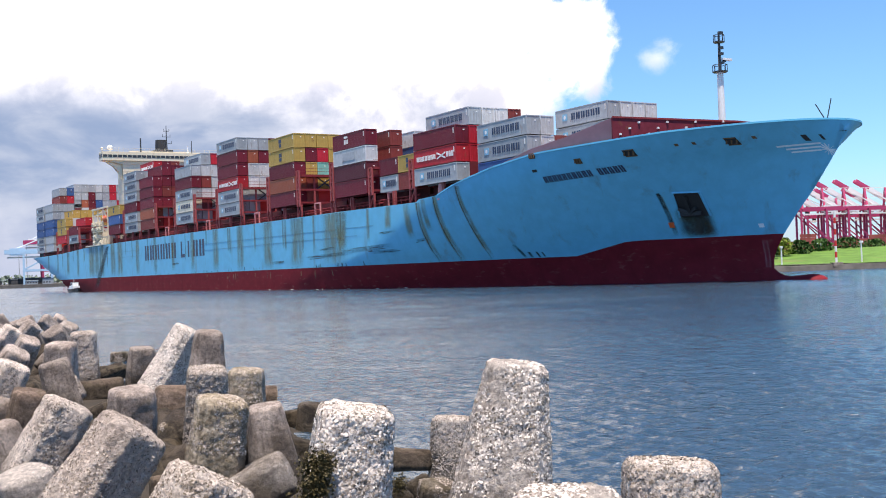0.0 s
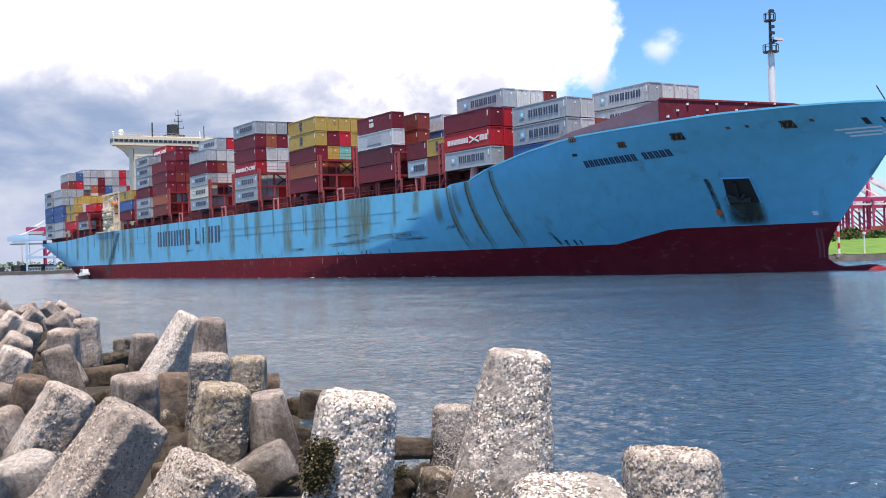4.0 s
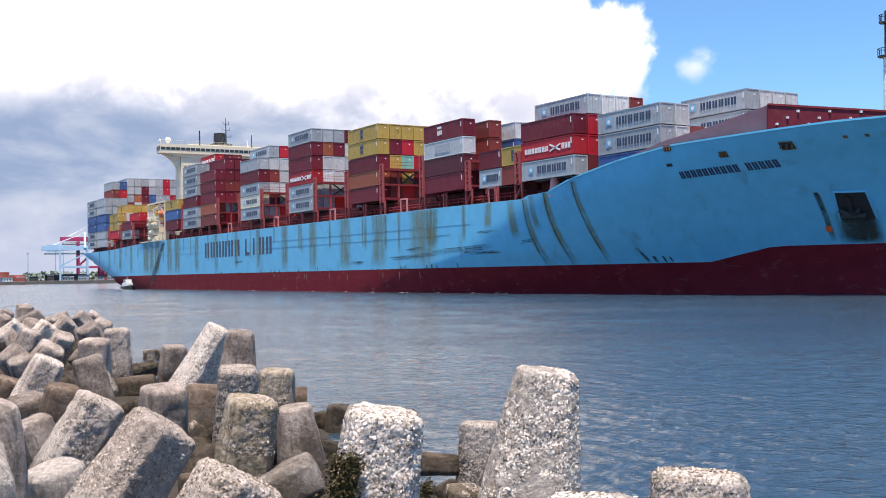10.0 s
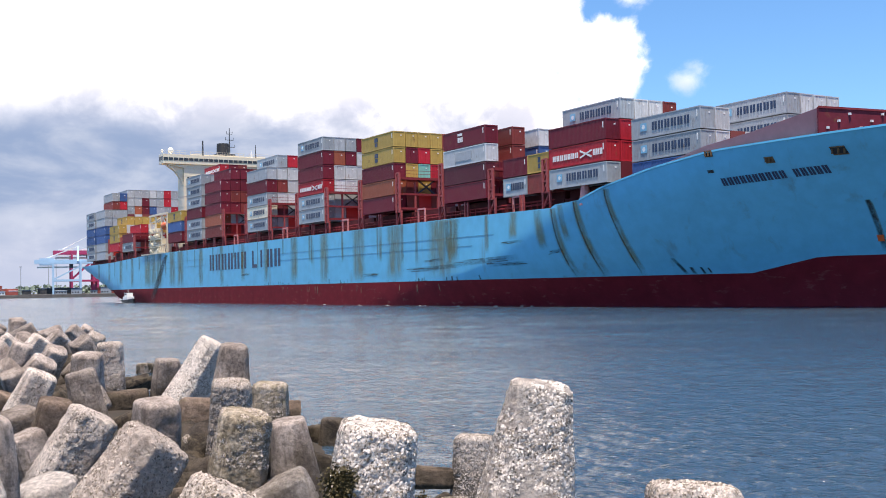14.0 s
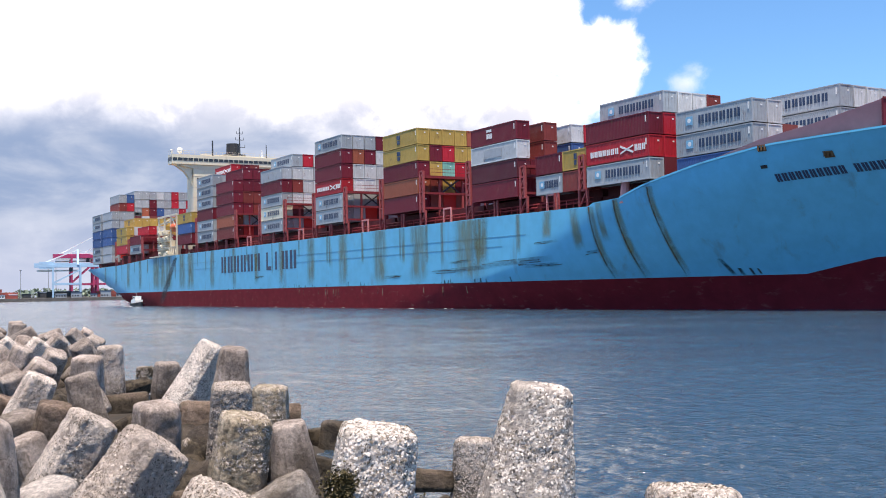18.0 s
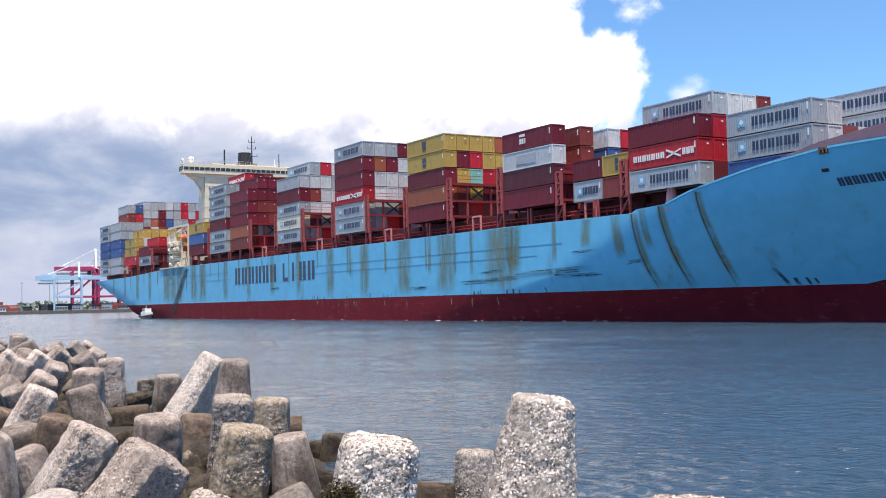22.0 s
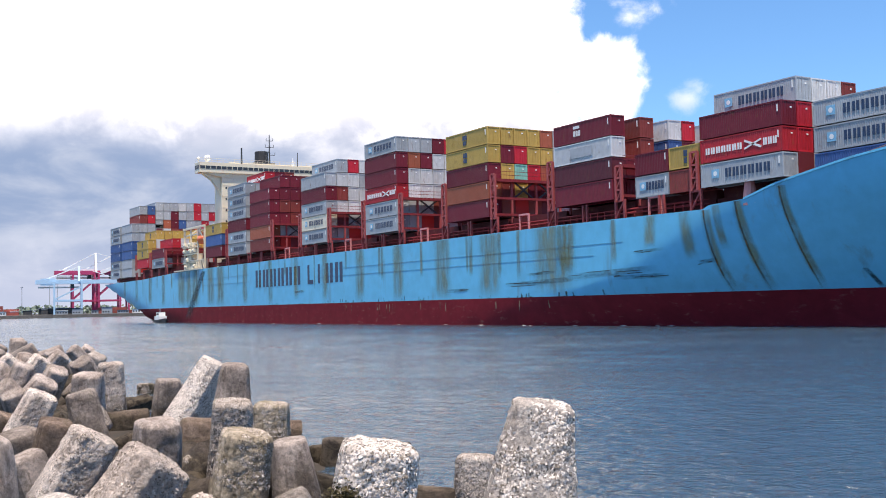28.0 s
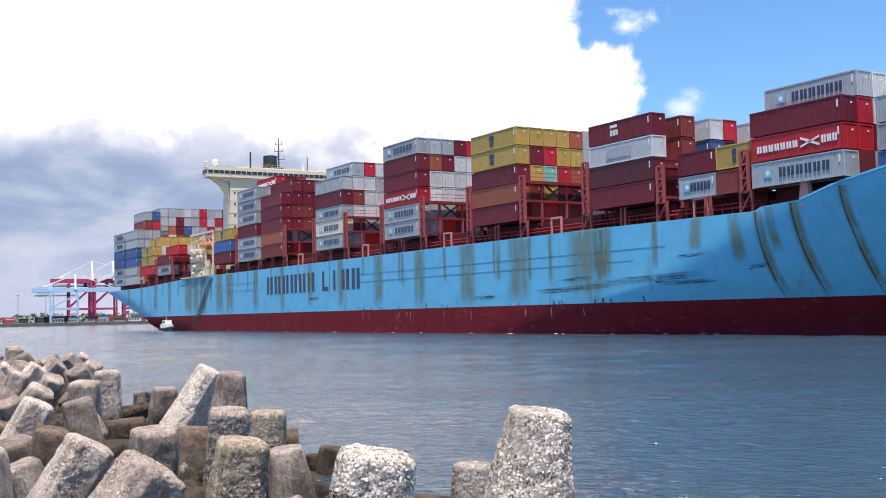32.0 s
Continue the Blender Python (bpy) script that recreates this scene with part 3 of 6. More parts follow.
def container(code, length=12.19):
    L, W, T = length, 2.37, 2.68
    root = empty("shipping_container")
    mat = PAINT[code]
    word = mat.name.replace("container_", "").replace("_", " ").split(".")[0]
    tagged(root, "%s corrugated steel shipping container stacked on a ship" % word, "container", "containers on the ship")
    bm = bmesh.new()
    for x in (0, L - 0.16):
        for y in (0, W - 0.16):
            box(bm, x, y, 0, x + 0.16, y + 0.16, T)
    for z in (0.0, T - 0.14):
        for y in (0, W - 0.12):
            box(bm, 0.16, y, z, L - 0.16, y + 0.12, z + 0.14)
        for x in (0, L - 0.12):
            box(bm, x, 0.16, z, x + 0.12, W - 0.16, z + 0.14)
    part("frame", bm, mat, root)
    for side in (0, 1):
        bm = bmesh.new()
        pts, x = [], 0.16
        n = int((L - 0.32) / 0.28)
        st = (L - 0.32) / n
        for i in range(n):
            for u, d in ((0.0, 0.03), (0.25, 0.03), (0.5, 0.052), (0.75, 0.052)):
                pts.append((x + (i + u) * st, d))
        pts.append((L - 0.16, 0.03))
        sheet(bm, [[(a, (W - d) if side else d, z) for a, d in pts] for z in (0.13, T - 0.13)])
        part("side_panel", bm, mat, root)
    bm = bmesh.new()
    box(bm, 0.05, 0.1, 0.1, L - 0.3, W - 0.1, T - 0.04)
    part("roof", bm, mat, root)
    # doors with locking rods at one end, a ribbed panel at the other
    bm = bmesh.new()
    box(bm, L - 0.10, 0.16, 0.14, L - 0.05, W / 2 - 0.015, T - 0.14)
    box(bm, L - 0.10, W / 2 + 0.015, 0.14, L - 0.05, W - 0.16, T - 0.14)
    part("door", bm, mat, root)
    rod = bpy.data.meshes.new("locking_rod")
    bm = bmesh.new()
    tube(bm, (0, 0, 0.12), (0, 0, T - 0.12), 0.025, n=5)
    bm.to_mesh(rod)
    bm.free()
    rod.materials.append(mat)
    for y in (0.45, 0.95, 1.49, 1.99):
        ob = new("locking_rod", rod)
        ob.parent = root
        ob.location = (L - 0.03, y, 0)
    part("door_plate", box(bmesh.new(), L - 0.05, W * 0.60, T * 0.70, L - 0.005, W * 0.60 + 0.26, T * 0.70 + 0.18), WHITE, root, "small white plate on the door")
    part("corner_mark", box(bmesh.new(), L - 0.62, -0.015, T * 0.55, L - 0.46, 0.03, T * 0.85), WHITE, root, "small white corner mark")
    marks = []
    if code in "GC":
        marks = [(INK, lambda b, y: bars(b, L * 0.31, T * 0.32, L * 0.56, T * 0.38, y, 6)),
                 (LOGO_BLUE, lambda b, y: box(b, L * 0.14, y - 0.02, T * 0.34, L * 0.14 + 1.15, y + 0.02, T * 0.34 + 1.0)),
                 (WHITE, lambda b, y: tube(b, (L * 0.14 + 0.575, y - 0.03, T * 0.34 + 0.5), (L * 0.14 + 0.575, y + 0.03, T * 0.34 + 0.5), 0.3, n=7))]
    elif code == "H":
        marks = [(WHITE, lambda b, y: (bars(b, L * 0.07, T * 0.34, L * 0.47, T * 0.28, y, 7), bars(b, L * 0.78, T * 0.34, L * 0.17, T * 0.30, y, 3),
                                       bar(b, (L * 0.56, y, T * 0.66), (L * 0.76, y, T * 0.30), 0.04, 0.24), bar(b, (L * 0.56, y, T * 0.32), (L * 0.76, y, T * 0.62), 0.04, 0.2)))]
    elif code == "Y":
        marks = [(INK, lambda b, y: (box(b, L * 0.42, y - 0.02, T * 0.52, L * 0.52, y + 0.02, T * 0.80), box(b, L * 0.43, y - 0.02, T * 0.22, L * 0.51, y + 0.02, T * 0.46)))]
    elif code == "S":
        marks = [(WHITE, lambda b, y: (bars(b, L * 0.36, T * 0.30, L * 0.13, T * 0.28, y, 3), box(b, L * 0.36, y - 0.02, T * 0.68, L * 0.47, y + 0.02, T * 0.82)))]
    elif code == "P":
        marks = [(PAINT["g"], lambda b, y: box(b, L * 0.30, y - 0.02, T * 0.25, L * 0.68, y + 0.02, T * 0.75))]
    for mat2, draw in marks:
        for y in (0.0, W):
            bm = bmesh.new()
            draw(bm, y)
            part("marking", bm, mat2, root, "painted marks")
    return root


TEMPLATES, CONTAINERS = {}, []
SHIP0 = BERTHS[0][1]


def load(code, x, y, z, length=12.19):
    """Stands one container on the ship, at the ship's own coordinates."""
    m = pose(x, y, z)
    key = (code, length)
    if key not in TEMPLATES:
        TEMPLATES[key] = ob = container(code, length)
        ob.matrix_basis = SHIP0 @ m
    else:
        ob = copy_thing(TEMPLATES[key], SHIP0 @ m)
    CONTAINERS.append((ob, m))


TIER = 2.81
HIDDEN = bmesh.new()


def bay(x, base, rows, fill=0, tiers=5, covered=0):
    """One bay: each word is a row from starboard inwards, its letters the paints from the bottom up. Of the inner rows the lowest
    covered tiers, and the rows of fill, stand where little of them shows: they go into one joined object."""
    words = rows.split()
    for i in range(len(words) + fill):
        word = words[i] if i < len(words) else "x" * tiers
        for k, code in enumerate(word):
            y, z = i * 2.5, base + k * TIER
            if code == "x" or (i > 0 and k < covered):
                box(HIDDEN, x, y, z, x + 12.19, y + 2.44, z + 2.79)
            elif code != "-":
                load(code, x, y, z)


bay(0.0, 16.46, "GGHMMG wBwwOg wBwwMg wgwwwM BMwwwR", fill=5, tiers=6, covered=2)
bay(29.1, 16.5, "MOMYY BBYMY BYTRY BMRYY MMOYO", fill=5, tiers=5, covered=1)
bay(-29.35, 16.3, "GCGMg BBwBwG wwwwwR wwwwgw BwMwwg", fill=4, tiers=5, covered=2)
bay(-59.0, 16.4, "BOMMM MBMBMM MBBBMM BMBMMB MMBBMM", fill=3, tiers=6, covered=2)
bay(-73.8, 16.3, "GGMGGG BBMMwg BBMMMgH MMMMBMM MMMMMMB", fill=3, tiers=6, covered=3)
bay(-90.6, 16.6, "MbY MMY MBY MMM")
bay(58.0, 16.4, "MKPS MM BMBB BB MMbw MMMR BB BwBw")
bay(86.1, 16.2, "GHM MRRG MMww MMMw MMMB", covered=1)
bay(100.4, 15.75, "- bGG bww xx xx xx xx xxGG xxww xxww xxww")
bay(-187.8, 14.2, "GGbbGG ggwwgg ggwwgg", covered=2)
bay(-173.2, 14.2, "ggbbgg gwwwggBg gggwggRb gggwgg")
bay(-173.2, 15.5, "- - - xxxxxggg xxxxxOgg xxxxxMMg xxxxxbgw xxxxxggg xxxxxgRR xxxxxRgg xxxxxgRg xxxxxMMM", covered=5)
bay(-155.2, 16.4, "RYY BBBY BBBY BBBY MMMY BBBg BBBR BBBg", covered=3)
bay(-139.2, 15.8, "GM MMR MMw MwY BBYY", covered=1)
for code, x, z in (("G", 74.2, 16.1), ("B", 80.4, 16.1), ("M", 74.2, 18.95), ("Y", 80.4, 18.95)):
    load(code, x, 0.4, z, 6.06)


def mixed_paint():
    m = bpy.data.materials.new("container_mixed")
    m.use_nodes = True
    n = Nodes(m.node_tree)
    ramp = n.add("ShaderNodeValToRGB")
    ramp.color_ramp.interpolation = "CONSTANT"
    tones = ((0.15, 0.022, 0.03), (0.23, 0.05, 0.035), (0.37, 0.39, 0.41), (0.52, 0.03, 0.025), (0.15, 0.022, 0.03), (0.56, 0.57, 0.57), (0.38, 0.40, 0.42))
    for i, c in enumerate(tones):
        e = ramp.color_ramp.elements[i] if i < 2 else ramp.color_ramp.elements.new(i / 7)
        e.position, e.color = i / 7, (*c, 1)
    n.link(n.add("ShaderNodeNewGeometry").outputs["Random Per Island"], ramp.inputs[0])
    b = n.add("ShaderNodeBsdfPrincipled")
    b.inputs["Roughness"].default_value = 0.5
    n.link(ramp.outputs[0], b.inputs["Base Color"])
    out = n.add("ShaderNodeOutputMaterial")
    n.link(b.outputs[0], out.inputs[0])
    return m


INNER = tagged(part("container_rows", HIDDEN, mixed_paint()), "inner rows of mixed shipping containers behind the outer stacks", "containers", kind="stuff")
CONTAINERS.append((INNER, pose(0, 0, 0)))


# ---- superstructure ----
def twin(name, me, parent, at=None, label=""):
    """One more object on a mesh that others use too."""
    ob = new(name, me)
    ob.parent = parent
    if at is not None:
        ob.matrix_basis = at
    return tagged(ob, label)


def mesh_of(name, bm, mat):
    me = bpy.data.meshes.new(name)
    bm.to_mesh(me)
    bm.free()
    me.materials.append(mat)
    return me


def house():
    tower = part("deckhouse", box(bmesh.new(), -101.6, 6.4, 13.5, -96, 36.0, 38.7), CREAM, SHIP, "cream painted deckhouse tower")
    pane = mesh_of("window", box(bmesh.new(), -0.03, 0, 0, 0.03, 0.42, 0.55), GLASS)
    for k in range(7):
        for y in (7.4, 9.0, 10.6):
            twin("window", pane, tower, pose(-95.98, y, 17.6 + 2.95 * k))
    for k in range(8):
        part("deck_edge", box(bmesh.new(), -101.66, 6.34, 15.6 + 2.95 * k, -95.94, 36.06, 15.68 + 2.95 * k), CREAM, tower)
    wing = part("bridge_wing", box(bmesh.new(), -99.4, 0.2, 39.5, -95.4, 42.2, 42.2), CREAM, SHIP, "cream bridge wing spanning the ship")
    bm = bmesh.new()
    v = [bm.verts.new(p) for p in ((-99, 0.8, 39.5), (-95.9, 0.8, 39.5), (-95.9, 41.6, 39.5), (-99, 41.6, 39.5), (-99, 6.6, 38.4), (-95.9, 6.6, 38.4), (-95.9, 35.8, 38.4), (-99, 35.8, 38.4))]
    for f in ((0, 1, 5, 4), (1, 2, 6, 5), (2, 3, 7, 6), (3, 0, 4, 7), (4, 5, 6, 7)):
        bm.faces.new([v[i] for i in f])
    part("wing_floor", bm, CREAM, wing)
    big = mesh_of("bridge_window", box(bmesh.new(), -0.05, 0, 0, 0.05, 1.30, 0.8), GLASS)
    for k in range(28):
        twin("bridge_window", big, wing, pose(-95.38, 0.35 + 1.48 * k, 40.45))
    for k in range(2):
        part("side_window", box(bmesh.new(), -99.2 + 1.9 * k, 0.15, 40.45, -97.6 + 1.9 * k, 0.25, 41.5), GLASS, wing)
    for side in (-1, 1):
        # a gusset under each wing
        bm = bmesh.new()
        edge = [(20.2, 39.6), (14.9, 39.6), (14.9, 33.6), (15.6, 35.4), (17.2, 37.6)]
        rings = [[bm.verts.new((x, 21.2 + side * y, z)) for y, z in edge] for x in (-98.2, -96.6)]
        bm.faces.new(rings[0])
        bm.faces.new(rings[1][::-1])
        for k in range(5):
            bm.faces.new((rings[0][k], rings[0][(k + 1) % 5], rings[1][(k + 1) % 5], rings[1][k]))
        bmesh.ops.recalc_face_normals(bm, faces=bm.faces)
        part("wing_bracket", bm, CREAM, wing)
    bm = bmesh.new()
    for y in np.arange(0.3, 42.2, 1.6):
        bar(bm, (-95.6, y, 42.2), (-95.6, y, 43.3), 0.06)
    for z in (42.75, 43.3):
        bar(bm, (-95.6, 0.3, z), (-95.6, 42.1, z), 0.06)
        bar(bm, (-95.6, 0.3, z), (-99.3, 0.3, z), 0.06)
    part("wing_railing", bm, CREAM, wing)
    part("wheelhouse_roof", box(bmesh.new(), -104.5, 9, 42.0, -96.5, 34, 42.6), CREAM, wing)
    for y, r, z in ((3.2, 0.85, 43.6), (0.8, 0.4, 43.4)):
        bm = bmesh.new()
        bmesh.ops.create_uvsphere(bm, u_segments=14, v_segments=10, radius=r, matrix=Matrix.Translation((-98, y, z)))
        tube(bm, (-98, y, 42.2), (-98, y, z), r * 0.35)
        smooth(part("radome", bm, WHITE, SHIP, "white radar dome"))
    part("signal_pole", tube(bmesh.new(), (-96.5, 12.2, 42.2), (-96.5, 12.2, 46.6), 0.24, 0.2), DARK, SHIP)
    part("signal_pole", tube(bmesh.new(), (-96.5, 28.4, 42.2), (-96.5, 28.4, 46.2), 0.16, 0.1), DARK, SHIP)
    part("signal_pole", tube(bmesh.new(), (-96.5, 27.2, 42.2), (-96.5, 27.0, 44.6), 0.3, 0.12), WHITE, SHIP)
    bm = bmesh.new()
    tube(bm, (-99, 21.2, 42.2), (-99, 21.2, 51.2), 0.26, 0.1)
    for z, w in ((45.5, 1.6), (47.6, 1.2), (49.4, 0.9)):
        bar(bm, (-99, 21.2 - w, z), (-99, 21.2 + w, z), 0.14)
        for d in (-w, w):
            bar(bm, (-99, 21.2 + d, z), (-99, 21.2 + d, z + 0.8), 0.1)
    bar(bm, (-99, 19.6, 42.3), (-99, 21.0, 46.5), 0.12)
    part("radar_mast", bm, DARK, SHIP, "dark lattice radar mast")
    stack = part("funnel", box(bmesh.new(), -112, 19.3, 38, -105.5, 26.4, 43.6), CREAM, SHIP, "cream funnel casing with dark top")
    part("funnel_top", tube(bmesh.new(), (-108.5, 22.6, 43.6), (-108.5, 22.6, 47.7), 2.0, 1.85, 16), BLACK, stack)
    part("funnel_cap", box(bmesh.new(), -111.2, 19.9, 43.6, -106, 25.6, 44.4), DARK, stack)


def lifeboat_station():
    """Cream davit frames with a lifeboat, the gangway platform and its machinery, beside the deckhouse."""
    rig = part("davit_frame", bar(bmesh.new(), (-110, 0.4, 25.2), (-92.5, 0.4, 25.2), 0.5), CREAM, SHIP, "cream lifeboat davit frame")
    for x in (-109.5, -104, -98.2, -92.8):
        part("davit_post", bar(bmesh.new(), (x, 0.5, 13.9), (x, 0.5, 25.2), 0.42), CREAM, rig)
        part("davit_arm", bar(bmesh.new(), (x, 0.5, 23.0), (x + 1.4, 3.4, 25.0), 0.35), CREAM, rig)
    for z in (18.4, 21.0, 23.4):
        part("davit_beam", bar(bmesh.new(), (-109.5, 0.55, z), (-98.2, 0.55, z), 0.3), CREAM, rig)
    part("davit_brace", bar(bmesh.new(), (-98.2, 0.5, 25.0), (-93.0, 0.5, 21.4), 0.3), CREAM, rig)
    part("gangway_platform", box(bmesh.new(), -117, -0.3, 13.95, -93.5, 0.6, 14.25), CREAM, SHIP, "cream gangway platform along the deck edge")
    part("winch_house", box(bmesh.new(), -108.5, 0.7, 14.1, -103.5, 3.6, 18.6), CREAM, SHIP)
    part("winch_house", box(bmesh.new(), -102.6, 0.7, 14.1, -98.6, 3.4, 16.6), CREAM, SHIP)
    rr = random.Random(4)
    for k in range(26):
        x, z, h = rr.uniform(-109, -99), rr.choice((14.3, 16.2, 18.5, 20.2)), rr.uniform(0.6, 1.7)
        if k % 3:
            part("machinery", box(bmesh.new(), x, rr.uniform(-0.1, 0.3), z, x + rr.uniform(0.7, 1.8), 1.2, z + h), CREAM, rig)
        else:
            part("winch_drum", tube(bmesh.new(), (x, 0.0, z + 0.6), (x + 1.3, 0.0, z + 0.6), 0.55, n=12), CREAM, rig)
    for z in (15.9, 18.1, 20.0):
        part("station_floor", box(bmesh.new(), -109.5, -0.15, z, -98.6, 1.6, z + 0.16), CREAM, rig)
        part("station_rail", bar(bar(bmesh.new(), (-109.5, -0.12, z + 1.1), (-98.6, -0.12, z + 1.1), 0.08), (-109.5, -0.12, z + 0.6), (-98.6, -0.12, z + 0.6), 0.07), WHITE, rig)
    slope = mesh_of("truss_bar", bar(bar(bmesh.new(), (0, 0, 0), (0.9, 0, 2.1), 0.12), (0.9, 0, 2.1), (1.7, 0, 0), 0.12), CREAM)
    truss = part("gangway_truss", bar(bmesh.new(), (-108, 0.1, 16.4), (-92.7, 0.1, 16.4), 0.14), CREAM, SHIP, "cream folded gangway truss")
    for k in range(9):
        twin("truss_bar", slope, truss, pose(-108 + 1.7 * k, 0.1, 14.3))
    bm = bmesh.new()
    bmesh.ops.create_uvsphere(bm, u_segments=16, v_segments=10, radius=1.0, matrix=Matrix.Translation((-96.2, 1.4, 21.9)) @ Matrix.Diagonal((4.2, 1.35, 1.35, 1)))
    box(bm, -97.5, 0.7, 22.7, -94.6, 2.1, 23.7)
    smooth(part("lifeboat", bm, ORANGE, SHIP, "orange enclosed lifeboat"))


house()
lifeboat_station()


def lashing_bridges():
    """Red steel frames across the ship between the bays, on feet along the deck edge."""
    post = mesh_of("post", box(bmesh.new(), -0.16, -0.16, 0, 0.16, 0.16, 6.4), FRAME_RED)
    def lattice(h):
        bm = bmesh.new()
        for x in (-0.52, 0.52):
            bar(bm, (x, 0.2, 0), (x, 0.2, h), 0.34)
        n = max(2, round(h / 1.7))
        for k in range(n):
            z0, z1 = h * k / n, h * (k + 1) / n
            bar(bm, (-0.5, 0.2, z0), (0.5, 0.2, z1), 0.18)
            bar(bm, (-0.5, 0.2, z1), (0.5, 0.2, z1), 0.24)
        return bm

    pillar = mesh_of("side_pillar", lattice(6.9), FRAME_RED)
    short = mesh_of("side_pillar", lattice(4.6), FRAME_RED)
    low_post = mesh_of("post", box(bmesh.new(), -0.16, -0.16, 0, 0.16, 0.16, 4.2), FRAME_RED)
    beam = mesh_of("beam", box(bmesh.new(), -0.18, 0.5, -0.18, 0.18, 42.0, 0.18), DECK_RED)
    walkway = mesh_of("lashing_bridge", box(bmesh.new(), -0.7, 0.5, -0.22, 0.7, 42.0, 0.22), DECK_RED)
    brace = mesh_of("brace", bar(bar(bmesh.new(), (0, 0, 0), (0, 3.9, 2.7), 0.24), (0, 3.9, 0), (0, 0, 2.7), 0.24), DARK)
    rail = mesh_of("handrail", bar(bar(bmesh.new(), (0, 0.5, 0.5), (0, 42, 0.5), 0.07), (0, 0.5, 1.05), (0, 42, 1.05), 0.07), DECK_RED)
    for x in (-157, -141.5, -126, -75.2, -46.0, -30.6, -16.2, -1.2, 13.2, 27.9, 42.3, 56.8, 71.3, 84.9):
        top = 19.6 if x > 80 else 20.6 if x > 70 or x < -80 else 22.0
        root = twin("lashing_bridge", walkway, SHIP, pose(x, 0, top), "red painted steel lashing bridge")
        for y in (0.0, 41.9):
            twin("side_pillar", pillar if top > 21 else short, root, pose(0, y, 16.0 - top))
        for y in (3.6, 8.2, 12.8, 17.4, 22.0, 26.6, 31.2, 35.8):
            twin("post", post if top > 21 else low_post, root, pose(0, y, 15.6 - top))
        for z in (16.8, min(19.3, top - 1.0)):
            twin("beam", beam, root, pose(0, 0, z - top))
        for y in (3.9, 8.5, 13.1) if top > 21 else ():
            twin("brace", brace, root, pose(0, y, 19.3 - top))
        twin("handrail", rail, root, pose(0.6, 0, 0.3))


def deck_edge():
    foot = mesh_of("support_frame", bar(bar(bar(bar(bmesh.new(), (-0.85, 0, 0), (-0.85, 0, 2.4), 0.28), (0.85, 0, 0), (0.85, 0, 2.4), 0.28), (-0.75, 0, 0.2), (0.75, 0, 2.2), 0.22), (-1.0, 0, 2.35), (1.0, 0, 2.35), 0.3), FRAME_RED)
    pair = mesh_of("stanchion", bar(bar(bmesh.new(), (-0.4, 0, 0), (-0.4, 0, 2.4), 0.26), (0.4, 0, 0), (0.4, 0, 2.4), 0.26), FRAME_RED)
    arch = mesh_of("pipe_arch", bar(bar(bar(bmesh.new(), (-1.1, 0, 0), (-1.1, 0, 2.3), 0.24), (1.1, 0, 0), (1.1, 0, 2.3), 0.24), (-1.2, 0, 2.3), (1.2, 0, 2.3), 0.26), SALMON)
    bm = bmesh.new()
    for i in range(10):
        bar(bm, (i * 1.453, 0, 0), (i * 1.453, 0, 1.1), 0.05)
    for z in (0.6, 1.1):
        bar(bm, (0, 0, z), (14.53, 0, z), 0.04)
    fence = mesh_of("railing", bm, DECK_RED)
    for x in (-157, -141.5, -126, -75.2, -60.4, -46.0, -30.6, -16.2, -1.2, 13.2, 27.9, 42.3, 56.8, 71.3, 84.9):
        twin("support_frame", foot, SHIP, pose(x, 0.35, rail_z(x) - 0.05))
    for x in (-178, -149, -133, -84, -67.5, -53, -23.2, 6.2, 35.3, 64.1, 79.0):
        twin("stanchion", pair, SHIP, pose(x, 0.35, rail_z(x) - 0.05))
    for x in (-38.5, -8.7, 20.6, 49.7, 77.6):
        twin("pipe_arch", arch, SHIP, pose(x, 0.6, rail_z(x) - 0.05))
    for k in range(-12, 6):
        if not -8.2 < k < -6.1:
            twin("railing", fence, SHIP, pose(14.53 * k, 0.2, rail_z(14.53 * k + 7) - 0.02))
    # a dark pipe run and walkway plates behind the edge
    for z, y in ((14.6, 1.9), (15.1, 2.2)):
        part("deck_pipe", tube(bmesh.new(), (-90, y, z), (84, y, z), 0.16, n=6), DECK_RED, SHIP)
    part("pedestal", tube(bmesh.new(), (92.6, 1.0, 13.6), (92.6, 1.0, 16.3), 0.9, 0.55, 10), SALMON, SHIP, "tapered container pedestal")
    part("vent_head", tube(bmesh.new(), (93.9, 0.6, 13.8), (93.9, 0.6, 14.9), 0.35, 0.3, 10), WHITE, SHIP)


lashing_bridges()
deck_edge()


# ---- marks and fittings on the hull ----
def skin(x, z, off):
    return (x, 21.2 - hull_half(x, z) - off, z)


def hull_patch(name, corners, mat, off=0.05, n=8, label="", thick=0.0):
    """A patch that follows the starboard hull between four (x, z) corners: upper aft, upper forward, lower forward, lower aft."""
    bm = bmesh.new()
    a, b, c, d = [np.array(p, float) for p in corners]
    uv = bm.loops.layers.uv.new("UVMap")
    grid = []
    for j in range(n + 1):
        v = j / n
        left, right = a + (d - a) * v, b + (c - b) * v
        row = []
        for i in range(5):
            p = left + (right - left) * i / 4
            row.append((bm.verts.new(skin(p[0], p[1], off)), (i / 4, v)))
        grid.append(row)
    for r, q in zip(grid, grid[1:]):
        for i in range(4):
            four = (r[i], r[i + 1], q[i + 1], q[i])
            f = bm.faces.new([v for v, _ in four])
            for loop, (_, t) in zip(f.loops, four):
                loop[uv].uv = t
    return part(name, bm, mat, SHIP, label)


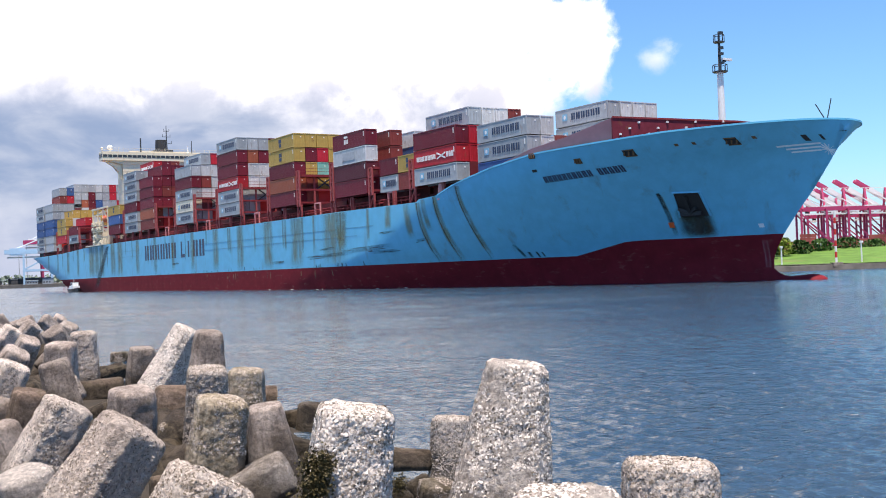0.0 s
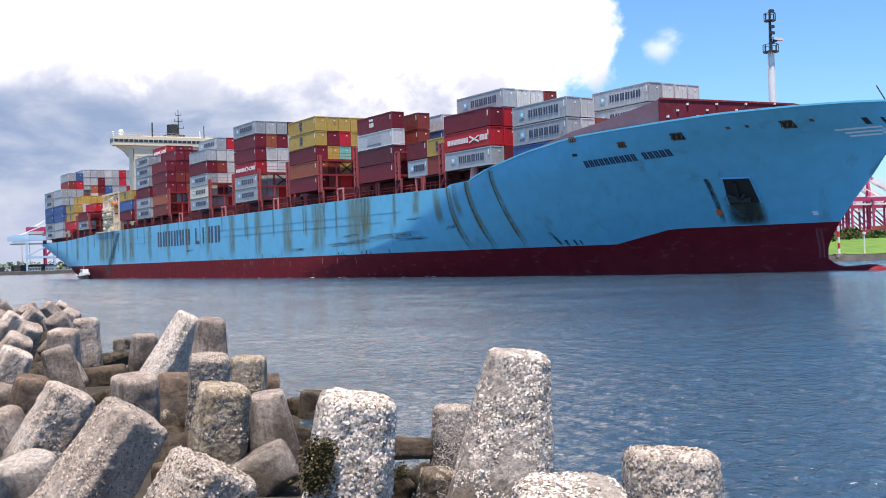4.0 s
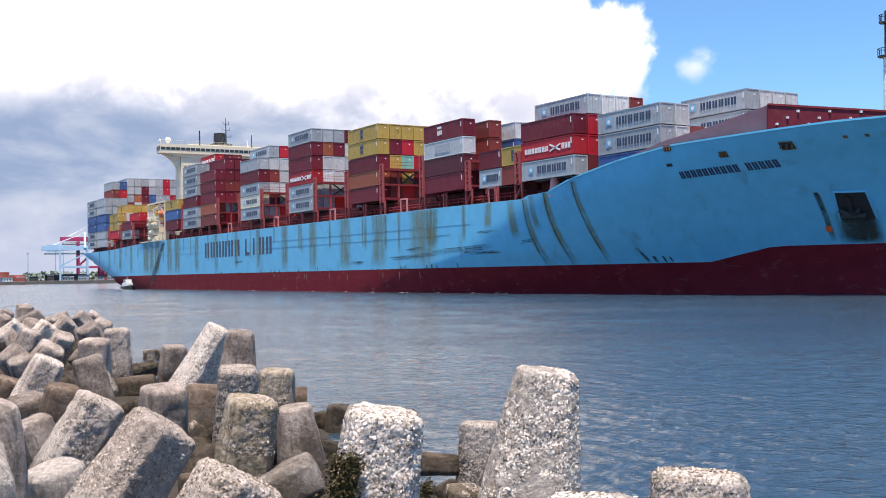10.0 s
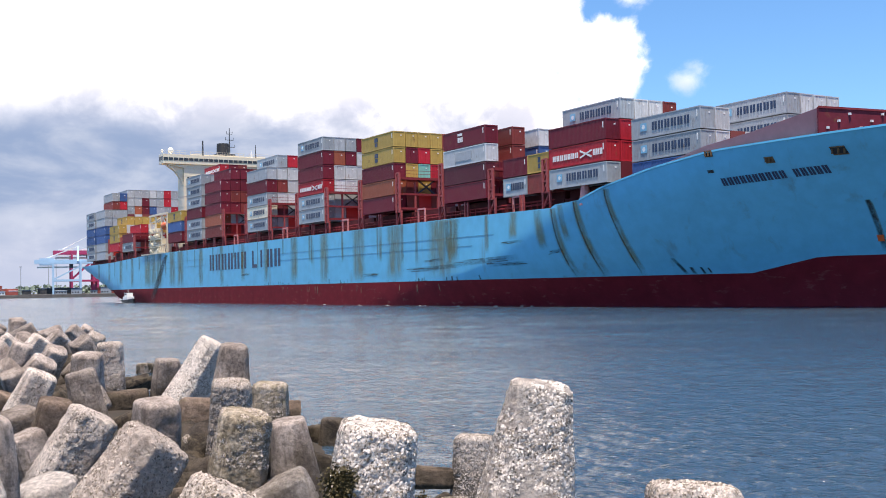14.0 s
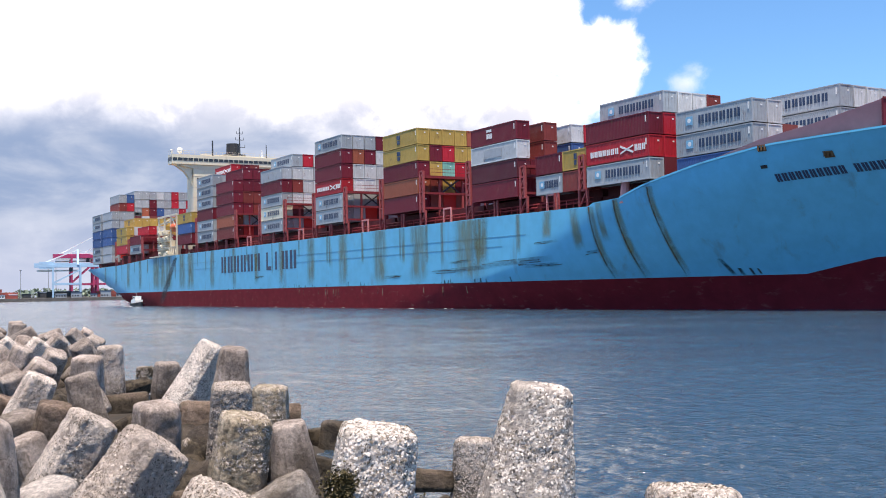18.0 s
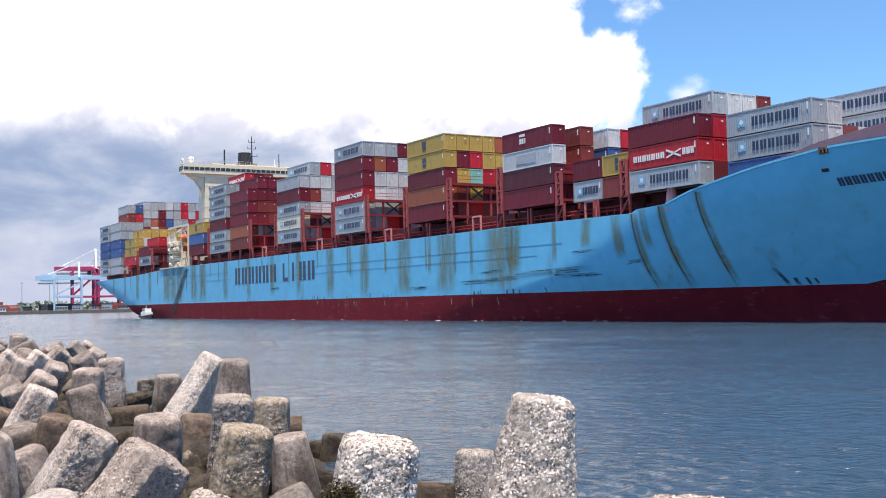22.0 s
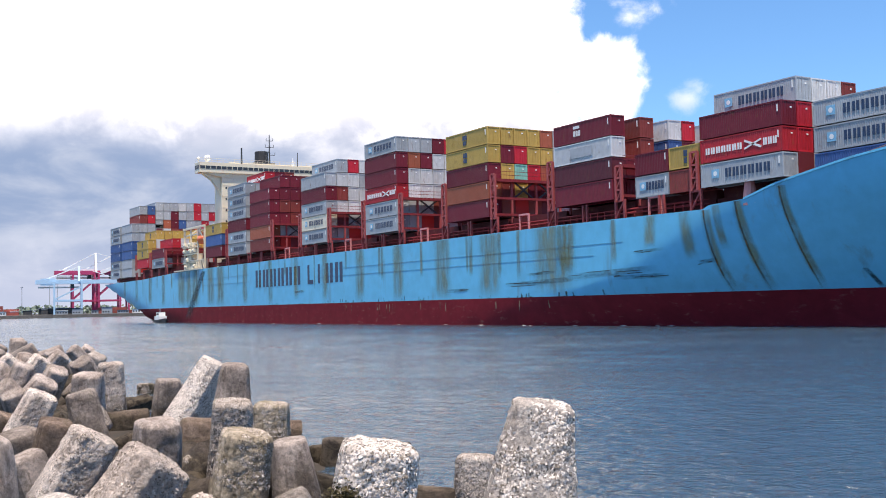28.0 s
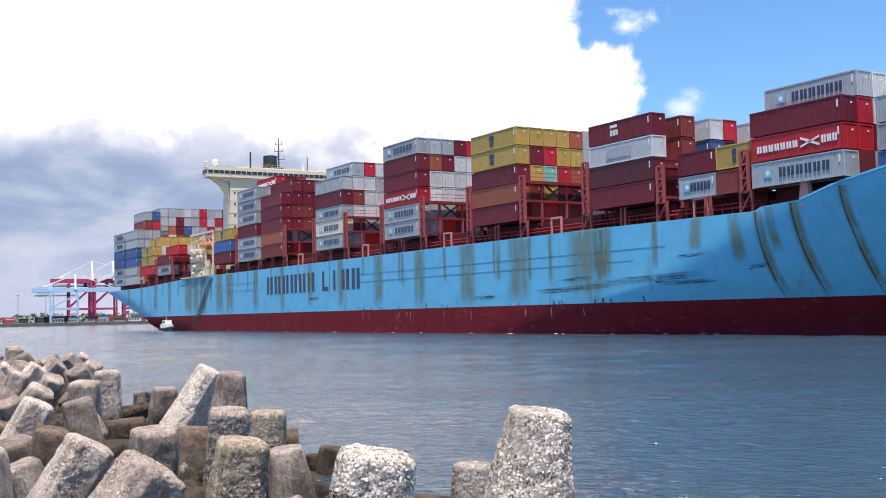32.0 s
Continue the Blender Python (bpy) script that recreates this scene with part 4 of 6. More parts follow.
def streak(x0, z0, x1, z1, width, mat, name="rust_streak", lower=1.0):
    hull_patch(name, ((x0 - width / 2, z0), (x0 + width / 2, z0), (x1 + width * lower / 2, z1), (x1 - width * lower / 2, z1)), mat, 0.04, 12)


def hull_marks():
    rnd = random.Random(8)
    for x, w, end in ((-110.8, 3.6, 4.0), (-105, 2.6, 4.2), (-99, 3.2, 4.0), (-87, 2.8, 4.2), (-79.6, 3.0, 4.0), (-62.6, 1.8, 4.2), (-47.2, 1.4, 4.2), (-32.6, 1.2, 5.0), (-18.3, 1.4, 4.2), (-2.7, 2.0, 4.2), (12.2, 2.0, 4.0),
                      (27.3, 2.6, 4.0), (41.1, 3.0, 4.2), (56.9, 4.6, 4.4), (60.5, 2.0, 7.0), (77.2, 1.2, 9.8), (-141, 2.0, 5.0), (-128, 1.6, 4.5), (-156, 1.4, 6.0), (-170, 1.2, 7.5)):
        streak(x, rail_z(x) - 0.1, x + rnd.uniform(-0.3, 0.3), end, w * 2.4, STREAK)
    for x in (34.8, 35.9, 48.8, 20.4, 6.3, 5.2, -8.6, -23.2, -38.5, -53.3, -67.5, -73.8, 70.2, 43.9, -93, -120, -134, -149):
        streak(x, rail_z(x) - 0.1, x, rnd.uniform(6.5, 10.5), rnd.uniform(0.8, 1.5), STREAK)
    # long dark lines down the flare
    for x0, z0, x1, z1, w in ((86.3, 13.6, 87.0, 4.1, 0.9), (91.2, 14.2, 91.8, 4.0, 0.9), (97.4, 15.3, 97.7, 4.1, 0.7)):
        streak(x0 + 0.3, z0, x1 + 0.3, z1, w * 2.2, STREAK)
        streak(x0, z0, x1, z1, w * 0.42, SEAM)
    streak(83.2, 13.6, 83.6, 8.0, 2.6, STREAK)
    streak(88.2, 14.0, 88.6, 9.0, 1.6, STREAK)
    for x0, z0, x1, z1, w in ((103.2, 6.2, 104.1, 4.1, 0.8), (105.0, 5.0, 105.2, 4.1, 0.7), (106.3, 5.0, 106.5, 4.1, 0.5), (107.2, 4.9, 107.4, 4.2, 0.4)):
        streak(x0, z0, x1, z1, w, SCAR)
    for _ in range(70):
        x = rnd.uniform(-60, 72)
        streak(x, 4.1 + rnd.uniform(0.15, 0.9) * rnd.random(), x, 4.0, rnd.uniform(0.15, 0.6), SCAR, "scuff")
    for _ in range(14):
        x = rnd.uniform(-20, 60)
        streak(x, 3.6, x, rnd.uniform(1.4, 2.8), rnd.uniform(0.2, 0.5), stain_pale, "scuff")
    # long scrapes along the side
    for x0, z0, x1, z1, h in ((44, 5.9, 66, 6.5, 0.35), (60, 6.6, 79, 7.2, 0.45), (70, 6.2, 80, 6.3, 0.3), (50, 7.3, 58, 7.5, 0.2), (84, 7.6, 87, 7.8, 0.25), (28, 5.4, 36, 5.5, 0.3), (-34, 6.6, -28, 6.7, 0.25), (73, 9.3, 80, 9.5, 0.2)):
        hull_patch("scrape", ((x0, z0 + h), (x1, z1 + h), (x1, z1 - h), (x0, z0 - h)), DARK_FILM, 0.045, 8)
        for _ in range(4):
            a = rnd.uniform(0, 0.75)
            c, e, w = x0 + (x1 - x0) * a, z0 + (z1 - z0) * a + rnd.uniform(-1, 1) * h, (x1 - x0) * rnd.uniform(0.12, 0.3)
            hull_patch("scrape", ((c, e + 0.04), (c + w, e + 0.10), (c + w, e + 0.03), (c, e - 0.04)), BLACK, 0.055, 3)
    # a slanting dark stripe under the gangway
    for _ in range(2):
        hull_patch("dark_stain", ((-94.8, 13.3), (-90.2, 13.3), (-103.0, 0.4), (-110.5, 0.4)), DARK_FILM, 0.05 + 0.006 * _, 12)
    # welded rubbing lines
    for z, x0, x1 in ((10.8, -22, 72), (9.35, -22, 66), (11.2, -112, -60), (9.6, -112, -60)):
        part("rubbing_line", box(bmesh.new(), x0, -0.03, z - 0.04, x1, 0.02, z + 0.04), HULL_LINE, SHIP)
    # the large word on the side, as plain upright bars
    step = 46.8 / 10.6
    spots = [i * step for i in range(6)] + [(6.6 + i) * step for i in range(4)]
    for i, d in enumerate(spots):
        x = -56.0 + d
        if i == 7:
            pieces = ((0.9, 0.95),)
        elif i == 6:
            pieces = ((0.2, 0.95), )
        else:
            pieces = ((0.2, 1.3), (2.2, 1.3))
        for a, w in pieces:
            part("letter_bar", box(bmesh.new(), x + a, -0.035, 8.15, x + a + w, 0.02, 12.05), INK, SHIP)
        if i == 6:
            part("letter_bar", box(bmesh.new(), x + 1.15, -0.035, 8.15, x + 3.0, 0.02, 8.95), INK, SHIP)
    # the name on the bow, as plain bars
    for i in range(16):
        if i == 10:
            continue
        x = 115.0 + i * 0.765
        z = 14.28 + 0.032 * i
        for a in (0.03, 0.36):
            hull_patch("name_bar", ((x + a, z + 0.85), (x + a + 0.27, z + 0.85), (x + a + 0.27, z), (x + a, z)), INK, 0.05, 2)
    # pale bow stripes and emblem
    for x0, z0, x1, z1 in ((144.5, 16.2, 148.3, 16.35), (145.1, 15.85, 148.1, 15.95), (145.3, 15.5, 147.9, 15.58)):
        hull_patch("bow_stripe", ((x0, z0 + 0.09), (x1, z1 + 0.09), (x1, z1 - 0.09), (x0, z0 - 0.09)), STRIPE, 0.05, 2)
    for k in range(6):
        a = math.pi * k / 6
        dx, dz = 0.55 * math.cos(a), 0.75 * math.sin(a)
        hull_patch("emblem_ray", ((148.5 - dx - 0.04, 15.6 - dz), (148.5 - dx + 0.05, 15.6 - dz + 0.1), (148.5 + dx + 0.05, 15.6 + dz), (148.5 + dx - 0.04, 15.6 + dz - 0.1)), STRIPE, 0.06, 4)
    # draught marks
    for k in range(12):
        for x in (138.0, 138.5):
            hull_patch("draught_mark", ((x - 0.04, 5.0 - 0.4 * k), (x + 0.05, 5.0 - 0.4 * k), (x + 0.05, 4.9 - 0.4 * k), (x - 0.04, 4.9 - 0.4 * k)), WHITE, 0.05, 1)


def fairleads():
    """Framed openings in the bulwark with rollers."""
    # patches without holes; black stands for the dark inside of an opening
    for x, z, w, h, mat in ((114.6, 18.0, 1.0, 0.6, BLACK), (121.7, 16.6, 1.0, 0.55, RUSTY), (129.2, 16.9, 1.5, 0.75, BLACK), (141.2, 17.15, 1.25, 0.75, BLACK), (147.6, 17.0, 0.45, 0.7, BLACK), (148.8, 17.0, 0.2, 0.6, BLACK),
                            (143.5, 17.4, 0.4, 0.3, RUSTY), (135.3, 17.3, 0.45, 0.3, RUSTY), (137.3, 17.3, 0.4, 0.3, RUSTY), (138.5, 7.0, 0.6, 0.5, STRIPE), (-205, 11.6, 2.6, 1.0, BLACK), (114.2, 16.0, 0.8, 0.35, BLACK)):
        hole = hull_patch("fairlead", ((x - w / 2, z + h / 2), (x + w / 2, z + h / 2), (x + w / 2, z - h / 2), (x - w / 2, z - h / 2)), mat, 0.05, 3, "dark fairlead opening in the bulwark")
        if w > 0.9:
            bm = bmesh.new()
            for k in (-0.5, 0.0, 0.5):
                p = Vector(skin(x + k * w * 0.8, z, 0.16))
                tube(bm, p - Vector((0, 0, h * 0.42)), p + Vector((0, 0, h * 0.42)), 0.11, n=8)
            for dz in (-0.5, 0.5):
                bar(bm, skin(x - w * 0.5, z + dz * h, 0.1), skin(x + w * 0.5, z + dz * h, 0.1), 0.12)
            part("roller", bm, RUSTY, hole)


def anchor():
    # a flat patch: the recess's shade is only its black colour
    hull_patch("anchor_pocket", ((130.5, 11.7), (133.6, 11.6), (133.3, 8.6), (129.6, 8.6)), BLACK, 0.06, 6, "dark anchor pocket")
    # dark rust staining below the pocket
    hull_patch("dark_stain", ((129.0, 9.6), (134.0, 9.6), (133.4, 5.9), (127.9, 5.9)), SCAR, 0.045, 10)
    hull_patch("dark_stain", ((129.4, 9.9), (133.8, 9.9), (133.2, 5.9), (128.6, 5.9)), DARK_FILM, 0.055, 10)
    streak(131.3, 9.4, 130.9, 5.9, 5.4, STREAK)
    streak(131.6, 8.8, 131.6, 5.9, 3.4, SEAM)
    streak(128.7, 11.8, 127.8, 6.2, 0.7, SCAR)
    streak(128.9, 11.6, 128.1, 6.2, 0.35, STREAK)
    hull_patch("red_patch", ((127.7, 8.0), (128.4, 8.0), (128.2, 7.3), (127.6, 7.3)), ORANGE, 0.07, 2)
    bm = bmesh.new()
    p, q = Vector(skin(131.7, 11.2, 0.25)), Vector(skin(131.2, 9.0, 0.3))
    bar(bm, p, q, 0.45)
    for d in (-1.1, 1.1):
        bar(bm, q, Vector(skin(131.2 + d, 9.7, 0.35)), 0.5, 0.4)
    bar(bm, Vector(skin(130.0, 9.0, 0.25)), Vector(skin(132.5, 9.0, 0.25)), 0.5)
    part("anchor", bm, BLACK, SHIP, "dark stockless anchor in its pocket")
    for a, b in (((130.5, 11.75), (133.6, 11.65)), ((133.6, 11.65), (133.3, 8.6)), ((130.5, 11.75), (129.6, 8.6))):
        part("pocket_rim", bar(bmesh.new(), skin(*a, 0.08), skin(*b, 0.08), 0.22), HULL_BLUE, SHIP)


def breakwater_plates():
    """The wave-breaking plates on the foredeck, with faded wings swept aft, and the foremast."""
    for sgn in (-1, 1):
        a, b = Vector((128.0, 21.2 + sgn * 16.6, 0)), Vector((134.2, 21.2, 0))
        bm = bmesh.new()
        v = [bm.verts.new(p) for p in ((*a.xy, 18.5), (*b.xy, 17.0), (*b.xy, 20.9), (*a.xy, 21.65))]
        w = [bm.verts.new(u.co + Vector((-0.2, 0, 0))) for u in v]
        bm.faces.new(v)
        bm.faces.new(w[::-1])
        for i in range(4):
            bm.faces.new((v[i], w[i], w[(i + 1) % 4], v[(i + 1) % 4]))
        bmesh.ops.recalc_face_normals(bm, faces=bm.faces)
        front = part("wave_breaker", bm, MAROON, SHIP, "dark red wave breaker plate with pale lugs")
        along = (b - a).normalized()
        out = Vector((abs(along.y), -along.x * (1 if along.y > 0 else -1), 0)).normalized()
        for i in range(13):
            for k in range(3):
                if (i + 2 * k) % 3 == 0:
                    p = a + along * (1.0 + 1.3 * i) + Vector((0, 0, 19.3 + 0.75 * k)) + out * 0.08
                    part("lug", bar(bmesh.new(), p, p + Vector((0, 0, 0.24)), 0.24), WHITE, front)
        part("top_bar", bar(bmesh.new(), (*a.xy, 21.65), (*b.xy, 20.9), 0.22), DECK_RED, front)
        pts = []
        for x, z in ((128.0, 21.65), (120.2, 19.95), (114, 19.05), (107, 17.45), (104.5, 16.95)):
            pts.append((x, 21.2 + sgn * (hull_half(x, min(19, rail_z(x))) - 0.35), z))
        low = [(x, 21.2 + sgn * (hull_half(x, rail_z(x) - 1.25) - 0.4), rail_z(x) - 1.25) for x, y, z in pts]
        bm = bmesh.new()
        rows = [pts, low]
        sheet(bm, rows)
        sheet(bm, [[(x, y - sgn * 0.2, z) for x, y, z in r] for r in rows[::-1]])
        part("side_wing", bm, SALMON, SHIP, "faded salmon red side plate")
    bm = bmesh.new()
    tube(bm, (131.2, 21.2, 17.4), (131.2, 21.2, 27.9), 0.52, 0.42, 14)
    mast = part("foremast", bm, WHITE, SHIP, "white tubular foremast with dark top")
    part("mast_top", tube(bmesh.new(), (131.2, 21.2, 27.9), (131.2, 21.2, 33.4), 0.24, 0.14, 8), DARK, mast)
    for z, r in ((27.9, 0.95), (31.9, 0.7)):
        floor = part("lookout_platform", tube(bmesh.new(), (131.2, 21.2, z), (131.2, 21.2, z + 0.16), r, n=10), DARK, mast)
        corners = [(131.2 + r * math.cos(math.pi * i / 4), 21.2 + r * math.sin(math.pi * i / 4)) for i in range(8)]
        for (x0, y0), (x1, y1) in zip(corners, corners[1:] + corners[:1]):
            part("rail_post", bar(bmesh.new(), (x0, y0, z), (x0, y0, z + 1.0), 0.07), DARK, floor)
            part("rail_bar", bar(bmesh.new(), (x0, y0, z + 1.0), (x1, y1, z + 1.0), 0.07), DARK, floor)
    part("radar_scanner", box(bmesh.new(), 130.9, 21.2, 29.6, 131.4, 23.4, 29.9), WHITE, mast)
    part("mast_bracket", bar(bmesh.new(), (131.2, 21.2, 29.0), (131.2, 22.3, 29.6), 0.3), DARK, mast)
    for z in (30.2, 31.0, 33.0):
        part("mast_lamp", box(bmesh.new(), 131.3, 20.9, z, 131.7, 21.5, z + 0.35), DARK, mast)
    for a, b in (((147.8, 21.2, 19.0), (147.2, 20.0, 21.2)), ((147.8, 21.2, 19.0), (148.4, 21.4, 21.8))):
        part("bow_staff", bar(bmesh.new(), a, b, 0.1), DARK, SHIP)
    # bulwark top rail, one bent bar from each side
    xs = [x for x in STATIONS if x >= 92.5]
    for side in (-1, 1):
        bm = bmesh.new()
        rings = []
        for x in xs:
            z = rail_z(x)
            xx = min(x, stem_x(z) - 0.001)
            y = 21.2 + side * hull_half(xx, z)
            rings.append([(xx, y - 0.11, z - 0.11), (xx, y + 0.11, z - 0.11), (xx, y + 0.11, z + 0.11), (xx, y - 0.11, z + 0.11), (xx, y - 0.11, z - 0.11)])
        sheet(bm, rings)
        bmesh.ops.remove_doubles(bm, verts=bm.verts, dist=0.0005)
        bmesh.ops.recalc_face_normals(bm, faces=bm.faces)
        part("bulwark_rail", bm, HULL_BLUE, SHIP)


stain_pale = stain_material("pale_scuff", (0.34, 0.24, 0.16), 0.8, 1.0, (1, 1, 0.5))
HULL_LINE = material("hull_seam", (0.075, 0.32, 0.47), 0.5)
hull_marks()
fairleads()
anchor()
breakwater_plates()


# ---- pilot boat beside the stern ----
def pilot_boat():
    root = tagged(empty("pilot_boat", BERTHS[0][1] @ pose(-117, -4.0, 0)), "small white pilot boat with dark hull beside the ship", "boat")
    bm = bmesh.new()
    rows = []
    for x, w, z in ((-5, 1.5, 1.0), (-2, 1.7, 1.0), (2, 1.6, 1.15), (4, 1.0, 1.35), (5.4, 0.05, 1.6)):
        rows.append([(x, -w, z), (x, -w * 0.75, -0.4), (x, w * 0.75, -0.4), (x, w, z), (x, -w, z)])
    sheet(bm, rows)
    bmesh.ops.recalc_face_normals(bm, faces=bm.faces)
    part("hull", bm, DARK, root, "dark hull")
    part("fender", box(bmesh.new(), -5, -1.75, 0.75, 3.5, 1.75, 1.05), BLACK, root)
    part("cabin", box(bmesh.new(), -3.2, -1.3, 1.0, 2.4, 1.3, 2.3), WHITE, root, "white cabin")
    part("wheelhouse", box(bmesh.new(), -1.8, -1.1, 2.3, 1.4, 1.1, 3.6), WHITE, root)
    for y in (-1.12, 1.12):
        part("window", box(bmesh.new(), -1.4, y - 0.02, 2.75, 1.0, y + 0.02, 3.3), GLASS, root)
    part("mast", tube(bmesh.new(), (-1, 0, 3.6), (-1, 0, 4.9), 0.07), WHITE, root)
    for ob in root.children:
        ob.data.transform(Matrix.Scale(0.82, 4))
    return root


BOAT = pilot_boat()


def foam():
    """Small broken crests along the ship's waterline and round the boat."""
    rr = random.Random(6)
    bm = bmesh.new()
    spots = [(rr.uniform(-100, 120), rr.uniform(-1.2, -0.3), rr.uniform(0.15, 0.6)) for _ in range(14)] + [(rr.uniform(-122, -109), rr.uniform(-7, -5.2), rr.uniform(0.3, 0.9)) for _ in range(10)]
    for x, y, r in spots:
        y += 21.2 - hull_half(x, 0.1) if x > 28 else 0
        ring = [bm.verts.new((x + 1.6 * r * math.cos(a) * rr.uniform(0.6, 1.2), y + 0.35 * r * math.sin(a) * rr.uniform(0.6, 1.2), 0.05)) for a in [k * math.pi / 5 for k in range(10)]]
        top = bm.verts.new((x + 0.3 * r, y, 0.07 + 0.06 * r))
        for k in range(10):
            bm.faces.new((ring[k], ring[(k + 1) % 10], top))
    return tagged(part("foam", bm, WHITE), "small white broken crests along the ship's waterline", "foam", kind="stuff")


FOAM = foam()


# ---- far shores ----
def sts_crane(x, y, turn, paint, raised=1, tall=1.0):
    """A quay crane: portal of four legs, girder, boom, apex frame, stays and machinery house."""
    root = tagged(empty("quay_crane", pose(x, y, 2.0, 0, 0, turn)), "tall %s steel container quay crane" % ("red and white" if paint is CRANE_RED_HAZED else "light blue"), "crane", "cranes of the port")
    h = 40 * tall
    for a in (-11, 11):
        for b in (-8, 8):
            part("leg", bar(bmesh.new(), (a, b, 0), (a, b, h), 1.6), paint, root)
    for b in (-8, 8):
        part("sill_beam", bar(bmesh.new(), (-12, b, 12), (12, b, 12), 1.7), paint, root)
        part("diagonal", bar(bmesh.new(), (-11, b, 13), (11, b, h - 4), 1.0), paint, root)
    for a in (-11, 11):
        for z in (12, h - 1):
            part("cross_beam", bar(bmesh.new(), (a, -8, z), (a, 8, z), 1.6), paint, root)
    for b in (-3, 3):
        part("girder", bar(bmesh.new(), (-26, b, h), (13, b, h), 2.2, 3.6), paint, root)
    apex = (9, 0, h + 19 * tall)
    for b in (-6, 6):
        part("apex_leg", bar(bmesh.new(), (9, b, h), apex, 1.6), WHITE if raised == 2 else paint, root)
    end = {0: (13 + 48, 0, h), 1: (13 + 42, 0, h + 27), 2: (13 + 36, 0, h + 14)}[raised]
    for b in (-3, 3):
        tip = (end[0], b, end[2])
        mid = tuple(p + (q - p) * 0.72 for p, q in zip((13, b, h), tip))
        boom = part("boom", bar(bmesh.new(), (13, b, h), mid, 2.2, 3.4), WHITE if paint is CRANE_RED_HAZED else paint, root)
        part("boom_tip", bar(bmesh.new(), mid, tip, 2.2, 3.0), paint, boom)
    part("stay", bar(bmesh.new(), apex, (end[0] * 0.75, 0, h + (end[2] - h) * 0.75), 0.5), WHITE, root)
    part("stay", bar(bmesh.new(), apex, (-24, 0, h), 0.9), WHITE, root)
    part("walkway", bar(bmesh.new(), (-24, 4, h - 4.5), (12, 4, h - 4.5), 1.0, 1.4), WHITE, root)
    part("machinery_house", box(bmesh.new(), -22, -4, h - 3, -10, 4, h + 3), WHITE if paint is CRANE_RED_HAZED else CRANE_BLUE_HAZED, root)
    part("cab", box(bmesh.new(), 2, -1.5, h - 5.5, 5, 1.5, h - 2), DARK, root)


for i in range(6):
    sts_crane(350 + 23 * i, 945 + 9 * i, 176, CRANE_RED_HAZED)
for i in range(4):
    sts_crane(382 + 31 * i, 1015 + 9 * i, 172, CRANE_RED_HAZED, 1, 0.9)
sts_crane(-322, 921, 20, CRANE_BLUE_HAZED, 0, 0.70)
sts_crane(-322, 965, 24, CRANE_RED_HAZED, 2, 0.93)
sts_crane(-306, 975, 24, CRANE_RED_HAZED, 2, 0.93)
sts_crane(-280, 990, 24, CRANE_RED_HAZED, 2, 0.93)
sts_crane(-254, 1005, 24, CRANE_RED_HAZED, 2, 0.93)
sts_crane(-430, 890, -14, CRANE_BLUE_HAZED, 0, 1.0)


def land(name, near, far, heights, mat, label):
    """A strip of land between two lines of (x, y); heights across it."""
    bm = bmesh.new()
    near, far = np.array(near, float), np.array(far, float)
    rows = []
    for k, (u, z) in enumerate(heights):
        line = near + (far - near) * u
        rows.append([(x, y, z + (0.25 * noise.noise((x * 0.05, y * 0.05, k)) if 0 < k else 0)) for x, y in line])
    sheet(bm, rows)
    bmesh.ops.recalc_face_normals(bm, faces=bm.faces)
    return tagged(part(name, bm, mat), label, name.split("_")[-1], kind="structure")


def line(a, b, n):
    return [(a[0] + (b[0] - a[0]) * i / n, a[1] + (b[1] - a[1]) * i / n) for i in range(n + 1)]


land("revetment", line((20, 219), (260, 122), 40), line((20.6, 221), (261, 124), 40), ((0, -1.5), (0.6, 0.9), (1, 1.25)), STONE, "dark stone revetment along the far bank")
land("grass_bank", line((20.5, 220.5), (261, 123.5), 40), line((44, 285), (285, 188), 40), ((0, 1.15), (0.2, 2.2), (0.55, 4.2), (1, 4.3)), GRASS, "green mown grass bank behind the revetment")
land("quay_ground", line((44, 285), (285, 188), 10), line((230, 1400), (900, 1100), 10), ((0, 4.0), (0.1, 2.2), (1, 2.2)), EARTH, "flat port ground behind the bank")
land("quay_wall", line((-620, 780), (60, 1030), 40), line((-622, 786), (58, 1036), 40), ((0, -1.5), (0.1, 2.2), (1, 2.4)), STONE, "dark quay wall across the harbour")
land("quay_apron", line((-622, 785), (58, 1035), 20), line((-900, 1700), (-100, 2000), 20), ((0, 2.3), (0.3, 2.4), (1, 3.0)), EARTH, "flat quay apron behind the wall")


def yard(name, x, y, dx, dy, count, tiers, seed, label):
    """Rows of stacked containers in a port yard, too far off to pick apart."""
    rnd = random.Random(seed)
    bm = bmesh.new()
    ux, uy = Vector((dx, dy, 0)).normalized(), Vector((-dy, dx, 0)).normalized()
    for i in range(count):
        for r in range(2):
            for k in range(rnd.randint(1, tiers)):
                o = Vector((x, y, 2.3)) + ux * (12.6 * i) + uy * (3 * r)
                c = [o + ux * a + uy * b + Vector((0, 0, 2.7 * k + e)) for a in (0, 12.2) for b in (0, 2.4) for e in (0, 2.6)]
                v = [bm.verts.new(p) for p in c]
                for f in ((0, 1, 3, 2), (4, 6, 7, 5), (0, 4, 5, 1), (2, 3, 7, 6), (0, 2, 6, 4), (1, 5, 7, 3)):
                    bm.faces.new([v[j] for j in f])
    tagged(part(name, bm, YARD_PAINT), label, "containers", kind="stuff")


YARD_PAINT = material("yard_red", (0.32, 0.07, 0.05), 0.6, grain=0.5, grain_scale=0.09)
yard("container_yard", 255, 860, 1.0, -0.42, 24, 6, 1, "red and brown container stacks in the port yard")
